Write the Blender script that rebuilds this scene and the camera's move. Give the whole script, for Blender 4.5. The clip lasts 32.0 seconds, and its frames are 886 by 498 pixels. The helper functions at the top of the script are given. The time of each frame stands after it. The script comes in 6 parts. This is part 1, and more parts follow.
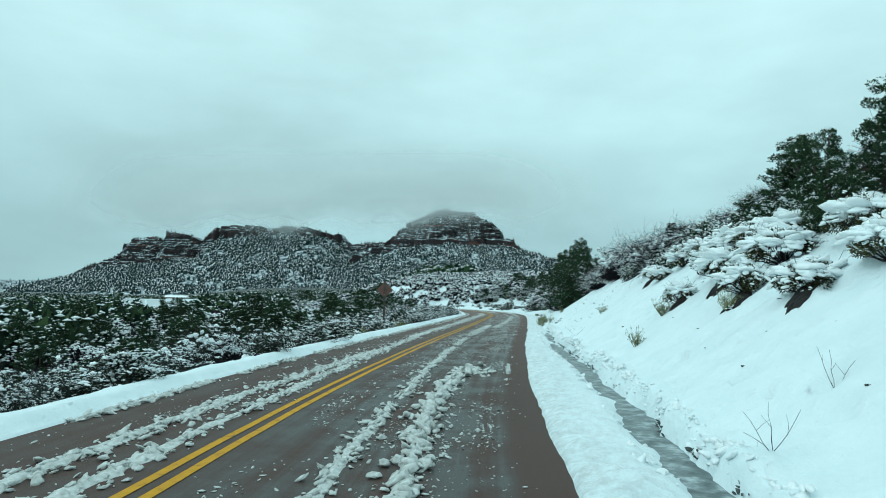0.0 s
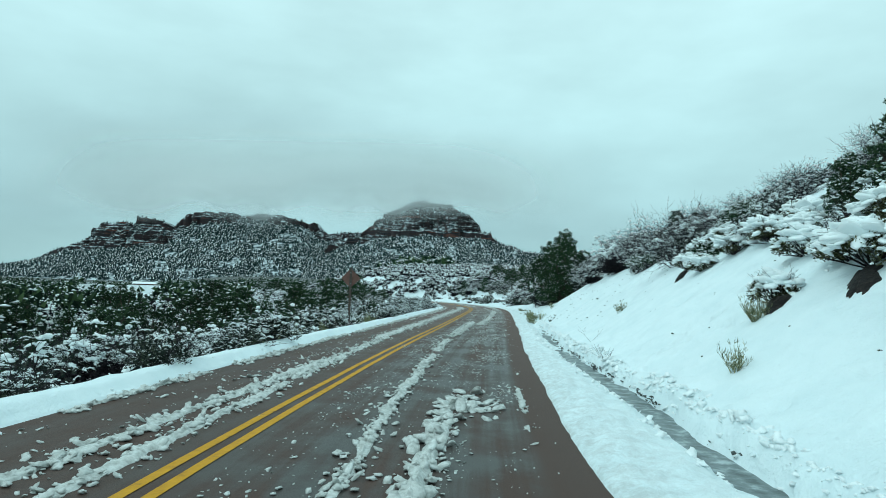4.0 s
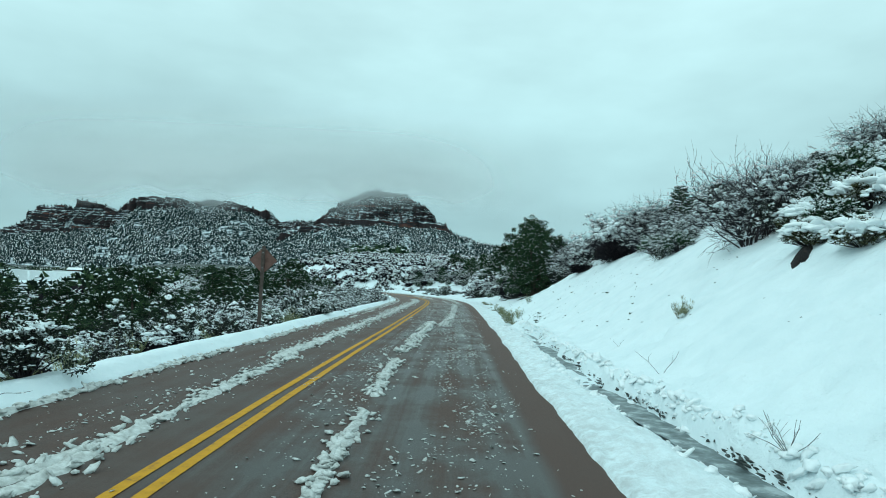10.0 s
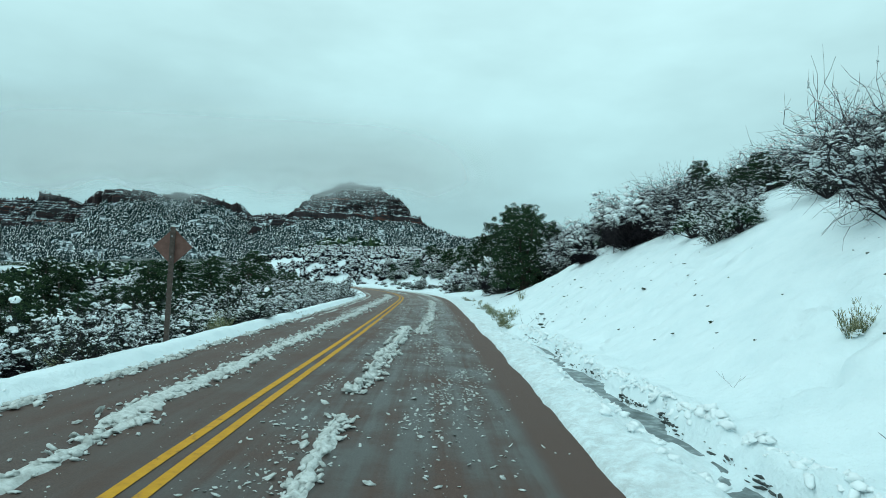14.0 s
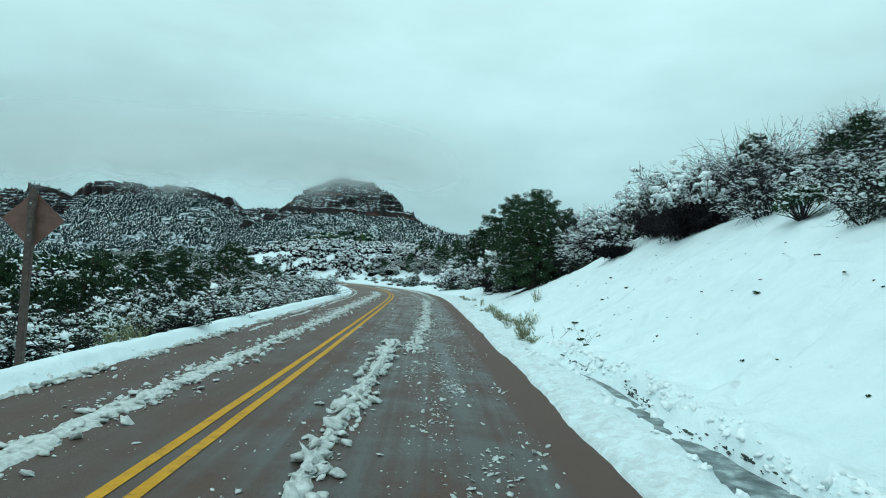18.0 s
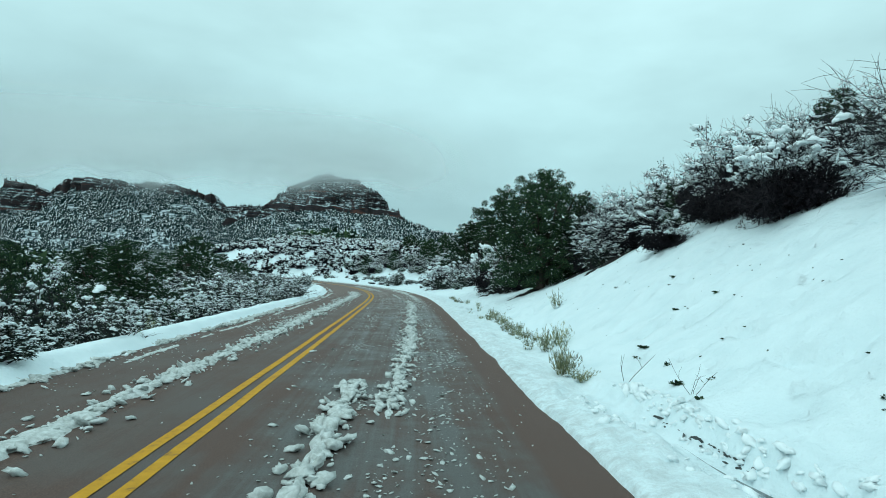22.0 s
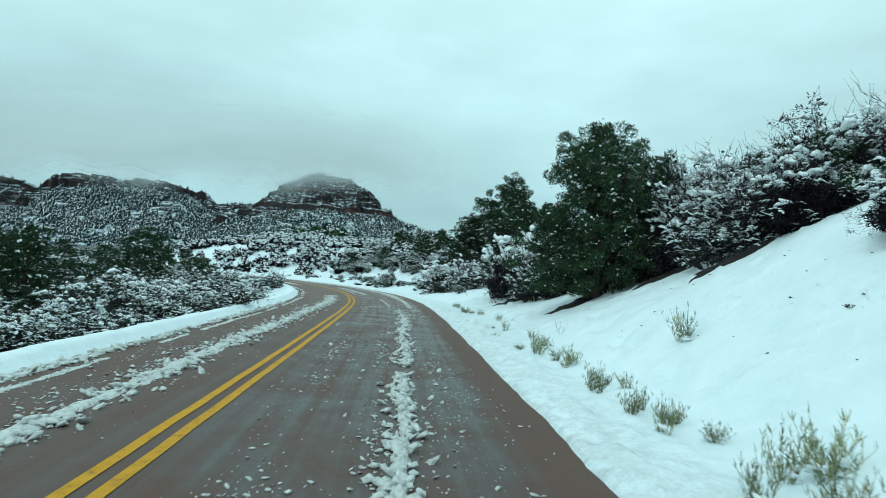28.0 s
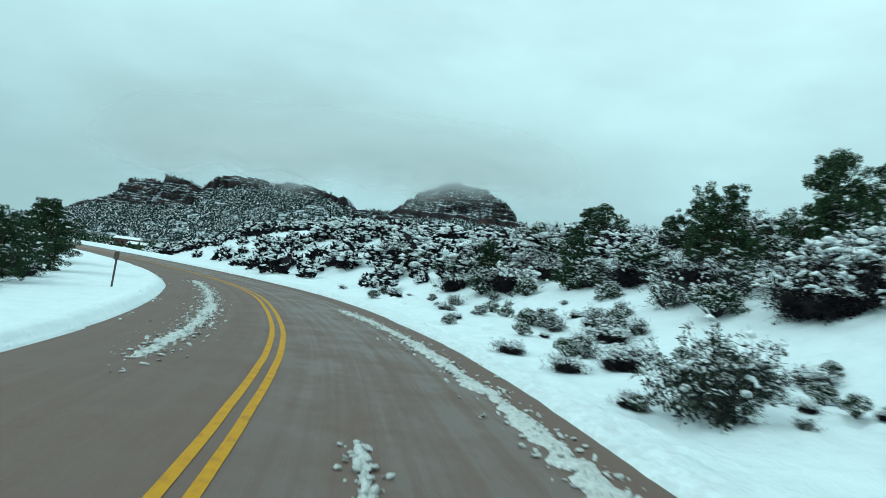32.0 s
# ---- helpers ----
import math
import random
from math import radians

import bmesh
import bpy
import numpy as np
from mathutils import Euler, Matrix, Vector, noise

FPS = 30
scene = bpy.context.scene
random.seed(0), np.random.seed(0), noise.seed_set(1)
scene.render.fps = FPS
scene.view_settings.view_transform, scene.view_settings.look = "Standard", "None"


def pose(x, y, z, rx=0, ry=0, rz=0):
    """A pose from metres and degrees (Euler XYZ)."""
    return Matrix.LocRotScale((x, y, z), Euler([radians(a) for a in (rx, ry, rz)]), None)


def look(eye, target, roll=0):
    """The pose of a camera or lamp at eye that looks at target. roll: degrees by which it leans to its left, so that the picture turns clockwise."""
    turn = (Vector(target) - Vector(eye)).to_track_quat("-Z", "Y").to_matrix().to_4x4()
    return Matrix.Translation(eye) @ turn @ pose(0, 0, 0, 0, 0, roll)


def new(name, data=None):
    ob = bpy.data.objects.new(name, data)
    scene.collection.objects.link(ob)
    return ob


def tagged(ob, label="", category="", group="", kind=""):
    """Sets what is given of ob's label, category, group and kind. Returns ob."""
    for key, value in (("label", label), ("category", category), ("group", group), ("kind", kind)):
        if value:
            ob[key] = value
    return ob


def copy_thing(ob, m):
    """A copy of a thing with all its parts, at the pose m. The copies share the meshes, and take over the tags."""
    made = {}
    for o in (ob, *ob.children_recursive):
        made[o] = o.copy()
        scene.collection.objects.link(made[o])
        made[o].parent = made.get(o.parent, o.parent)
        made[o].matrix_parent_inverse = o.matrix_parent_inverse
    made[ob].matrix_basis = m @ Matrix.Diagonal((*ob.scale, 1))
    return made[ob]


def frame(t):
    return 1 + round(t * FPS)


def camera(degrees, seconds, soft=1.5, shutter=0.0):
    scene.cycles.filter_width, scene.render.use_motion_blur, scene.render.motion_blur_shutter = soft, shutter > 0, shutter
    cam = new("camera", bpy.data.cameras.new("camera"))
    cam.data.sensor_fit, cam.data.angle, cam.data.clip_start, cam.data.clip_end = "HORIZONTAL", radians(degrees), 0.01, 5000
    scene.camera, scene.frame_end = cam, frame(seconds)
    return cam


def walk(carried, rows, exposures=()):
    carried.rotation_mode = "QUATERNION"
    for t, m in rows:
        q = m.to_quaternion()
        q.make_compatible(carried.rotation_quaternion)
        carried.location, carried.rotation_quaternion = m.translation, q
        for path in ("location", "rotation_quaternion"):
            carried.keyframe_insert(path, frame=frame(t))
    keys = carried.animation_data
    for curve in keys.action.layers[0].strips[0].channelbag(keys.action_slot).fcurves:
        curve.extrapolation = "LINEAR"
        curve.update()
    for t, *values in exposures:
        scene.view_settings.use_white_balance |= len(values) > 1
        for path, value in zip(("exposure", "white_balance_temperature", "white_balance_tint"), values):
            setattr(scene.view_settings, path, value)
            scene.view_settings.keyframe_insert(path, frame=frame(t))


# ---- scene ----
cam = camera(72.1, 32.0, soft=0.8, shutter=0.15)
PATH = [
    (0.0, 0.00, 0.00, 1.49, 94.75, -0.98, 6.00),
    (0.5, -0.10, 0.63, 1.48, 94.47, -1.68, 5.23),
    (1.0, -0.16, 1.25, 1.47, 94.63, -1.34, 4.57),
    (1.5, -0.22, 1.83, 1.47, 94.18, -1.38, 5.10),
    (2.0, -0.31, 2.44, 1.47, 93.92, -1.91, 4.93),
    (2.5, -0.38, 3.05, 1.47, 93.96, -1.94, 4.10),
    (3.0, -0.43, 3.66, 1.47, 93.84, -1.98, 3.87),
    (3.5, -0.49, 4.26, 1.47, 93.95, -2.07, 3.87),
    (5.5, -0.71, 6.69, 1.47, 94.21, -1.97, 3.00),
    (6.0, -0.73, 7.31, 1.47, 93.96, -1.92, 3.51),
    (6.5, -0.79, 7.98, 1.46, 93.79, -2.80, 2.93),
    (7.0, -0.81, 8.64, 1.46, 93.84, -2.86, 1.98),
    (7.5, -0.82, 9.26, 1.45, 93.79, -2.70, 1.64),
    (8.0, -0.85, 9.89, 1.43, 93.66, -2.66, 1.37),
    (8.5, -0.88, 10.48, 1.43, 93.31, -2.76, 1.08),
    (9.0, -0.92, 11.13, 1.43, 93.18, -3.50, 0.24),
    (9.5, -0.92, 11.78, 1.44, 93.32, -3.28, -0.72),
    (10.0, -0.91, 12.41, 1.44, 93.38, -2.73, -0.60),
    (10.5, -0.94, 13.01, 1.44, 93.18, -2.70, -0.27),
    (11.0, -0.96, 13.67, 1.45, 93.12, -2.62, -0.65),
    (11.5, -0.95, 14.31, 1.45, 93.10, -2.64, -1.22),
    (12.0, -0.94, 14.95, 1.46, 93.07, -2.64, -1.74),
    (12.5, -0.94, 15.57, 1.46, 93.10, -2.57, -2.00),
    (13.0, -0.94, 16.21, 1.47, 92.99, -2.46, -2.16),
    (13.5, -0.94, 16.84, 1.46, 92.99, -2.41, -2.64),
    (14.0, -0.94, 17.51, 1.46, 92.86, -2.42, -2.99),
    (14.5, -0.95, 18.11, 1.45, 92.89, -2.70, -3.74),
    (16.5, -0.91, 20.48, 1.46, 92.57, -2.76, -4.51),
    (17.0, -0.90, 21.11, 1.45, 92.65, -2.87, -4.53),
    (17.5, -0.89, 21.72, 1.44, 92.62, -3.00, -3.90),
    (18.0, -0.87, 22.36, 1.43, 92.57, -3.07, -3.69),
    (18.5, -0.86, 22.99, 1.42, 92.57, -3.19, -3.68),
    (19.0, -0.84, 23.63, 1.42, 92.66, -3.14, -3.75),
    (19.5, -0.81, 24.27, 1.42, 92.59, -3.05, -3.76),
    (20.0, -0.80, 24.90, 1.42, 92.58, -3.16, -4.22),
    (20.5, -0.77, 25.51, 1.42, 92.59, -3.11, -4.45),
    (21.0, -0.74, 26.16, 1.43, 92.50, -2.89, -4.39),
    (21.5, -0.71, 26.84, 1.43, 92.35, -3.18, -4.74),
    (22.0, -0.68, 27.50, 1.43, 92.45, -3.05, -5.10),
    (22.5, -0.64, 28.18, 1.42, 92.22, -2.98, -4.83),
    (23.0, -0.60, 28.86, 1.42, 92.15, -2.94, -5.04),
    (23.5, -0.57, 29.53, 1.42, 92.17, -2.75, -5.44),
    (24.0, -0.55, 30.14, 1.43, 91.86, -2.79, -5.32),
    (24.5, -0.55, 30.80, 1.44, 91.95, -3.36, -5.89),
    (25.0, -0.53, 31.43, 1.45, 92.18, -2.93, -6.36),
    (25.5, -0.50, 32.05, 1.45, 92.12, -2.80, -5.89),
    (27.5, -0.46, 34.53, 1.38, 92.41, -3.90, -5.73),
    (28.0, -0.41, 35.33, 1.40, 92.55, -3.61, -5.86),
    (28.5, -0.28, 39.80, 1.43, 91.95, -3.74, -5.69),
    (29.0, -0.30, 45.30, 1.47, 92.26, -4.20, -6.27),
    (29.5, -0.22, 50.71, 1.48, 93.76, -4.56, -5.31),
    (30.0, -0.21, 56.02, 1.48, 93.32, -5.29, -4.21),
    (30.5, -0.43, 61.37, 1.45, 93.53, -5.90, -1.81),
    (31.0, -0.84, 66.71, 1.52, 91.70, -6.18, -0.59),
    (31.5, -1.58, 71.88, 1.54, 91.05, -7.34, 0.21),
    (32.0, -2.45, 77.42, 1.49, 92.70, -7.46, 6.45),
]
walk(cam, [(t, pose(x, y, z, rx, ry, rz)) for t, x, y, z, rx, ry, rz in PATH],
     [(0.0, 0.0), (26.0, 0.0), (29.0, 0.08), (31.0, 0.08), (32.0, 0.03)])


# ---- light: overcast winter day ----
def build_world():
    w = bpy.data.worlds.new("overcast_sky")
    scene.world = w
    w.use_nodes = True
    nt = w.node_tree
    nd, ln = nt.nodes, nt.links
    nd.clear()
    out = nd.new("ShaderNodeOutputWorld")
    bg = nd.new("ShaderNodeBackground")
    sky = nd.new("ShaderNodeTexSky")
    sky.sky_type = "NISHITA"
    sky.sun_disc = False
    sky.sun_elevation, sky.sun_rotation = radians(38), radians(-118)
    skyk = nd.new("ShaderNodeMix")
    skyk.data_type, skyk.blend_type = "RGBA", "MULTIPLY"
    skyk.inputs[0].default_value = 1.0
    ln.new(sky.outputs[0], skyk.inputs[6])
    skyk.inputs[7].default_value = (0.10, 0.10, 0.10, 1)
    tc = nd.new("ShaderNodeTexCoord")
    sep = nd.new("ShaderNodeSeparateXYZ")
    ln.new(tc.outputs["Generated"], sep.inputs[0])
    # cloud deck: brighter overhead, greyer low down
    ramp = nd.new("ShaderNodeValToRGB")
    ln.new(sep.outputs[2], ramp.inputs[0])
    e = ramp.color_ramp.elements
    e[0].position, e[0].color = 0.0, (0.34, 0.588, 0.62, 1)
    e[1].position, e[1].color = 1.0, (0.76, 1.06, 1.10, 1)
    for p, c in ((0.10, (0.382, 0.643, 0.68, 1)), (0.20, (0.455, 0.745, 0.776, 1)), (0.36, (0.537, 0.845, 0.875, 1))):
        k = ramp.color_ramp.elements.new(p)
        k.color = c
    mp = nd.new("ShaderNodeMapping")
    ln.new(tc.outputs["Generated"], mp.inputs[0])
    mp.inputs["Scale"].default_value = (1.6, 1.6, 4.2)
    nz = nd.new("ShaderNodeTexNoise")
    nz.inputs["Scale"].default_value = 1.5
    nz.inputs["Detail"].default_value = 5
    nz.inputs["Roughness"].default_value = 0.5
    ln.new(mp.outputs[0], nz.inputs[0])
    rng = nd.new("ShaderNodeMapRange")
    rng.inputs[1].default_value, rng.inputs[2].default_value = 0.32, 0.68
    rng.inputs[3].default_value, rng.inputs[4].default_value = 0.84, 1.12
    ln.new(nz.outputs[0], rng.inputs[0])
    mul = nd.new("ShaderNodeMix")
    mul.data_type, mul.blend_type = "RGBA", "MULTIPLY"
    mul.inputs[0].default_value = 1.0
    ln.new(ramp.outputs[0], mul.inputs[6])
    side = nd.new("ShaderNodeMath")
    side.operation = "MULTIPLY_ADD"
    side.inputs[1].default_value, side.inputs[2].default_value = 0.08, 1.05
    ln.new(sep.outputs[0], side.inputs[0])
    both = nd.new("ShaderNodeMath")
    both.operation = "MULTIPLY"
    ln.new(rng.outputs[0], both.inputs[0])
    ln.new(side.outputs[0], both.inputs[1])
    ln.new(both.outputs[0], mul.inputs[7])
    mix = nd.new("ShaderNodeMix")
    mix.data_type = "RGBA"
    mix.inputs[0].default_value = 0.94
    ln.new(skyk.outputs[2], mix.inputs[6])
    ln.new(mul.outputs[2], mix.inputs[7])
    ln.new(mix.outputs[2], bg.inputs[0])
    bg.inputs[1].default_value = 1.0
    ln.new(bg.outputs[0], out.inputs[0])


build_world()
sun_data = bpy.data.lights.new("sun", "SUN")
sun_data.energy, sun_data.angle, sun_data.color = 0.75, radians(30), (0.80, 1.0, 1.0)
sun = new("sun", sun_data)
sun.matrix_world = look((-88, -27, 78), (0, 20, 0))
scene.view_settings.exposure = 0.0


# ---- materials ----
def mat_new(name):
    m = bpy.data.materials.new(name)
    m.use_nodes = True
    nt = m.node_tree
    return m, nt, nt.nodes["Principled BSDF"]


def add(nt, kind, **inputs):
    n = nt.nodes.new(kind)
    for k, v in inputs.items():
        n.inputs[k.replace("_", " ")].default_value = v
    return n


def noise_tex(nt, scale, detail=6.0, rough=0.6, coords="Object"):
    tc = nt.nodes.new("ShaderNodeTexCoord")
    n = add(nt, "ShaderNodeTexNoise", Scale=scale, Detail=detail, Roughness=rough)
    nt.links.new(tc.outputs[coords], n.inputs["Vector"])
    return n


def ramp_of(nt, src, stops):
    r = nt.nodes.new("ShaderNodeValToRGB")
    e = r.color_ramp.elements
    e[0].position, e[0].color = stops[0][0], (*stops[0][1], 1)
    e[1].position, e[1].color = stops[-1][0], (*stops[-1][1], 1)
    for p, c in stops[1:-1]:
        e.new(p).color = (*c, 1)
    nt.links.new(src, r.inputs[0])
    return r


def bump_to(nt, bsdf, src, strength, distance):
    b = add(nt, "ShaderNodeBump", Strength=strength, Distance=distance)
    nt.links.new(src, b.inputs["Height"])
    nt.links.new(b.outputs[0], bsdf.inputs["Normal"])
    return b


def mixc(nt, fac, a, b, blend="MIX"):
    m = nt.nodes.new("ShaderNodeMix")
    m.data_type, m.blend_type = "RGBA", blend
    for src, slot in ((fac, 0), (a, 6), (b, 7)):
        if isinstance(src, (int, float)):
            m.inputs[slot].default_value = src
        elif isinstance(src, tuple):
            m.inputs[slot].default_value = (*src, 1)
        else:
            nt.links.new(src, m.inputs[slot])
    return m.outputs[2]


def simple(name, stops, scale, rough=0.8, bump=0.3, dist=0.01, detail=6.0, metal=0.0, per_object=0.0):
    m, nt, b = mat_new(name)
    n = noise_tex(nt, scale, detail)
    r = ramp_of(nt, n.outputs[0], stops)
    col = r.outputs[0]
    if per_object:
        oi = nt.nodes.new("ShaderNodeObjectInfo")
        mr = add(nt, "ShaderNodeMapRange")
        mr.inputs[3].default_value, mr.inputs[4].default_value = 1 - per_object, 1 + per_object
        nt.links.new(oi.outputs["Random"], mr.inputs[0])
        col = mixc(nt, 1.0, col, mr.outputs[0], "MULTIPLY")
    nt.links.new(col, b.inputs["Base Color"])
    b.inputs["Roughness"].default_value = rough
    b.inputs["Metallic"].default_value = metal
    if bump:
        bump_to(nt, b, n.outputs[0], bump, dist)
    return m


def snow_material():
    m, nt, b = mat_new("snow")
    fine = noise_tex(nt, 34.0, 8.0, 0.65)
    mid = noise_tex(nt, 2.3, 5.0, 0.55)
    r = ramp_of(nt, mid.outputs[0], [(0.25, (0.79, 0.86, 0.88)), (0.6, (0.87, 0.92, 0.93))])
    nt.links.new(r.outputs[0], b.inputs["Base Color"])
    b.inputs["Roughness"].default_value = 0.55
    b.inputs["Specular IOR Level"].default_value = 0.25
    s = nt.nodes.new("ShaderNodeMath")
    s.operation = "MULTIPLY_ADD"
    s.inputs[1].default_value = 0.25
    nt.links.new(fine.outputs[0], s.inputs[0])
    nt.links.new(mid.outputs[0], s.inputs[2])
    bump_to(nt, b, s.outputs[0], 0.45, 0.06)
    return m


def ground_material():
    """Snow cover near by; further out snow broken by brush and red earth."""
    m, nt, b = mat_new("snowy_ground")
    fine = noise_tex(nt, 30.0, 8.0, 0.65)
    mid = noise_tex(nt, 1.7, 6.0, 0.6)
    far = noise_tex(nt, 0.09, 9.0, 0.7)
    r = ramp_of(nt, mid.outputs[0], [(0.25, (0.71, 0.82, 0.85)), (0.6, (0.79, 0.885, 0.91))])
    rough_ground = ramp_of(nt, far.outputs[0], [(0.50, (0.035, 0.05, 0.045)), (0.57, (0.09, 0.10, 0.095)), (0.66, (0.75, 0.82, 0.85))])
    geo = nt.nodes.new("ShaderNodeNewGeometry")
    ln = nt.nodes.new("ShaderNodeVectorMath")
    ln.operation = "LENGTH"
    nt.links.new(geo.outputs["Position"], ln.inputs[0])
    mr = add(nt, "ShaderNodeMapRange")
    mr.inputs[1].default_value, mr.inputs[2].default_value = 150.0, 330.0
    nt.links.new(ln.outputs["Value"], mr.inputs[0])
    # road grit thrown onto the snow at the verge
    tcu = nt.nodes.new("ShaderNodeTexCoord")
    su = nt.nodes.new("ShaderNodeSeparateXYZ")
    nt.links.new(tcu.outputs["UV"], su.inputs[0])
    ab = nt.nodes.new("ShaderNodeMath")
    ab.operation = "WRAP"
    ab.inputs[1].default_value, ab.inputs[2].default_value = 1000.0, 0.0
    nt.links.new(su.outputs[0], ab.inputs[0])
    verge = add(nt, "ShaderNodeMapRange")
    verge.inputs[1].default_value, verge.inputs[2].default_value = 3.3, 4.5
    verge.inputs[3].default_value, verge.inputs[4].default_value = 0.62, 0.0
    nt.links.new(ab.outputs[0], verge.inputs[0])
    grit = noise_tex(nt, 6.0, 8.0, 0.75)
    gr = ramp_of(nt, grit.outputs[0], [(0.40, (0, 0, 0)), (0.62, (1, 1, 1))])
    gm = nt.nodes.new("ShaderNodeMath")
    gm.operation = "MULTIPLY"
    nt.links.new(gr.outputs[0], gm.inputs[0])
    nt.links.new(verge.outputs[0], gm.inputs[1])
    snow_c = mixc(nt, gm.outputs[0], r.outputs[0], (0.42, 0.43, 0.42))
    col = mixc(nt, mr.outputs[0], snow_c, rough_ground.outputs[0])
    nt.links.new(col, b.inputs["Base Color"])
    b.inputs["Roughness"].default_value = 0.6
    b.inputs["Specular IOR Level"].default_value = 0.2
    s = nt.nodes.new("ShaderNodeMath")
    s.operation = "MULTIPLY_ADD"
    s.inputs[1].default_value = 0.10
    nt.links.new(fine.outputs[0], s.inputs[0])
    nt.links.new(mid.outputs[0], s.inputs[2])
    bump_to(nt, b, s.outputs[0], 1.0, 0.12)
    return m


def asphalt_material():
    m, nt, b = mat_new("red_cinder_asphalt")
    tc = nt.nodes.new("ShaderNodeTexCoord")
    # streaks run with the traffic: UV x is across the road, y along it, in metres
    mp = nt.nodes.new("ShaderNodeMapping")
    mp.inputs["Scale"].default_value = (4.2, 0.08, 1)
    nt.links.new(tc.outputs["UV"], mp.inputs[0])
    streak = add(nt, "ShaderNodeTexNoise", Scale=1.0, Detail=7.0, Roughness=0.62)
    nt.links.new(mp.outputs[0], streak.inputs["Vector"])
    grit = noise_tex(nt, 95.0, 5.0, 0.7)
    blot = noise_tex(nt, 0.9, 6.0, 0.65)
    base = ramp_of(nt, grit.outputs[0], [(0.3, (0.062, 0.034, 0.026)), (0.5, (0.118, 0.066, 0.052)), (0.72, (0.195, 0.122, 0.098))])
    wet = ramp_of(nt, grit.outputs[0], [(0.3, (0.050, 0.043, 0.039)), (0.7, (0.125, 0.108, 0.099))])
    sepu = nt.nodes.new("ShaderNodeSeparateXYZ")
    nt.links.new(tc.outputs["UV"], sepu.inputs[0])
    lane = ramp_of(nt, sepu.outputs[0], [(0.0, (0.2, 0.2, 0.2)), (0.45, (0.35, 0.35, 0.35)), (0.62, (0.75, 0.75, 0.75)), (0.905, (0.85, 0.85, 0.85)), (0.93, (0.05, 0.05, 0.05))])
    lane_u = nt.nodes.new("ShaderNodeMapRange")
    lane_u.inputs[1].default_value, lane_u.inputs[2].default_value = -3.4, 3.4
    nt.links.new(sepu.outputs[0], lane_u.inputs[0])
    nt.links.new(lane_u.outputs[0], lane.inputs[0])
    w = nt.nodes.new("ShaderNodeMath")
    w.operation = "ADD"
    nt.links.new(streak.outputs[0], w.inputs[0])
    nt.links.new(blot.outputs[0], w.inputs[1])
    wr = add(nt, "ShaderNodeMapRange")
    wr.inputs[1].default_value, wr.inputs[2].default_value = 0.80, 1.14
    nt.links.new(w.outputs[0], wr.inputs[0])
    wl = nt.nodes.new("ShaderNodeMath")
    wl.operation = "MULTIPLY"
    nt.links.new(wr.outputs[0], wl.inputs[0])
    nt.links.new(lane.outputs[0], wl.inputs[1])
    wl2 = nt.nodes.new("ShaderNodeMath")
    wl2.operation = "MULTIPLY"
    wl2.inputs[1].default_value = 1.35
    wl2.use_clamp = True
    nt.links.new(wl.outputs[0], wl2.inputs[0])
    col = mixc(nt, wl2.outputs[0], base.outputs[0], wet.outputs[0])
    # the bend has dried to a paler grey-brown
    dry = ramp_of(nt, grit.outputs[0], [(0.3, (0.105, 0.066, 0.052)), (0.7, (0.225, 0.152, 0.126))])
    dr = add(nt, "ShaderNodeMapRange")
    dr.inputs[1].default_value, dr.inputs[2].default_value = 108.0, 132.0
    dr.inputs[4].default_value = 0.75
    nt.links.new(sepu.outputs[1], dr.inputs[0])
    col = mixc(nt, dr.outputs[0], col, dry.outputs[0])
    # the first stretch is the wettest
    soak = add(nt, "ShaderNodeMapRange")
    soak.inputs[1].default_value, soak.inputs[2].default_value = 70.0, 108.0
    soak.inputs[3].default_value, soak.inputs[4].default_value = 0.62, 1.0
    nt.links.new(sepu.outputs[1], soak.inputs[0])
    col = mixc(nt, 1.0, col, soak.outputs[0], "MULTIPLY")
    nt.links.new(col, b.inputs["Base Color"])
    rr = add(nt, "ShaderNodeMapRange")
    rr.inputs[3].default_value, rr.inputs[4].default_value = 0.75, 0.40
    nt.links.new(wl2.outputs[0], rr.inputs[0])
    nt.links.new(rr.outputs[0], b.inputs["Roughness"])
    b.inputs["Specular IOR Level"].default_value = 0.3
    bump_to(nt, b, grit.outputs[0], 0.35, 0.006)
    return m


SNOW = snow_material()
GROUND = ground_material()
ASPHALT = asphalt_material()


# ---- the plan: the road's middle line is x = mid(y) ----
MID_Y = np.array([-60, -30, -10, 0, 8, 16, 24, 31, 40, 50, 58, 64, 68, 73, 77, 82, 88, 94, 98.5, 103, 110, 120, 140, 200, 400, 3500.0])
MID_X = np.array([9, 3.0, -1.3, -2.45, -2.85, -2.82, -2.6, -2.32, -2.02, -1.72, -1.55, -1.62, -1.92, -2.52, -3.3, -4.55, -6.45, -9.1, -11.5, -14.6, -20.8, -31.5, -56, -130, -300, -300.0])


def smooth_mid():
    """Hermite slopes at the knots of the middle line."""
    d = np.diff(MID_X) / np.diff(MID_Y)
    m = np.concatenate([[d[0]], (d[:-1] * np.diff(MID_Y)[1:] + d[1:] * np.diff(MID_Y)[:-1]) / (np.diff(MID_Y)[1:] + np.diff(MID_Y)[:-1]), [0.0]])
    return m


MID_M = smooth_mid()


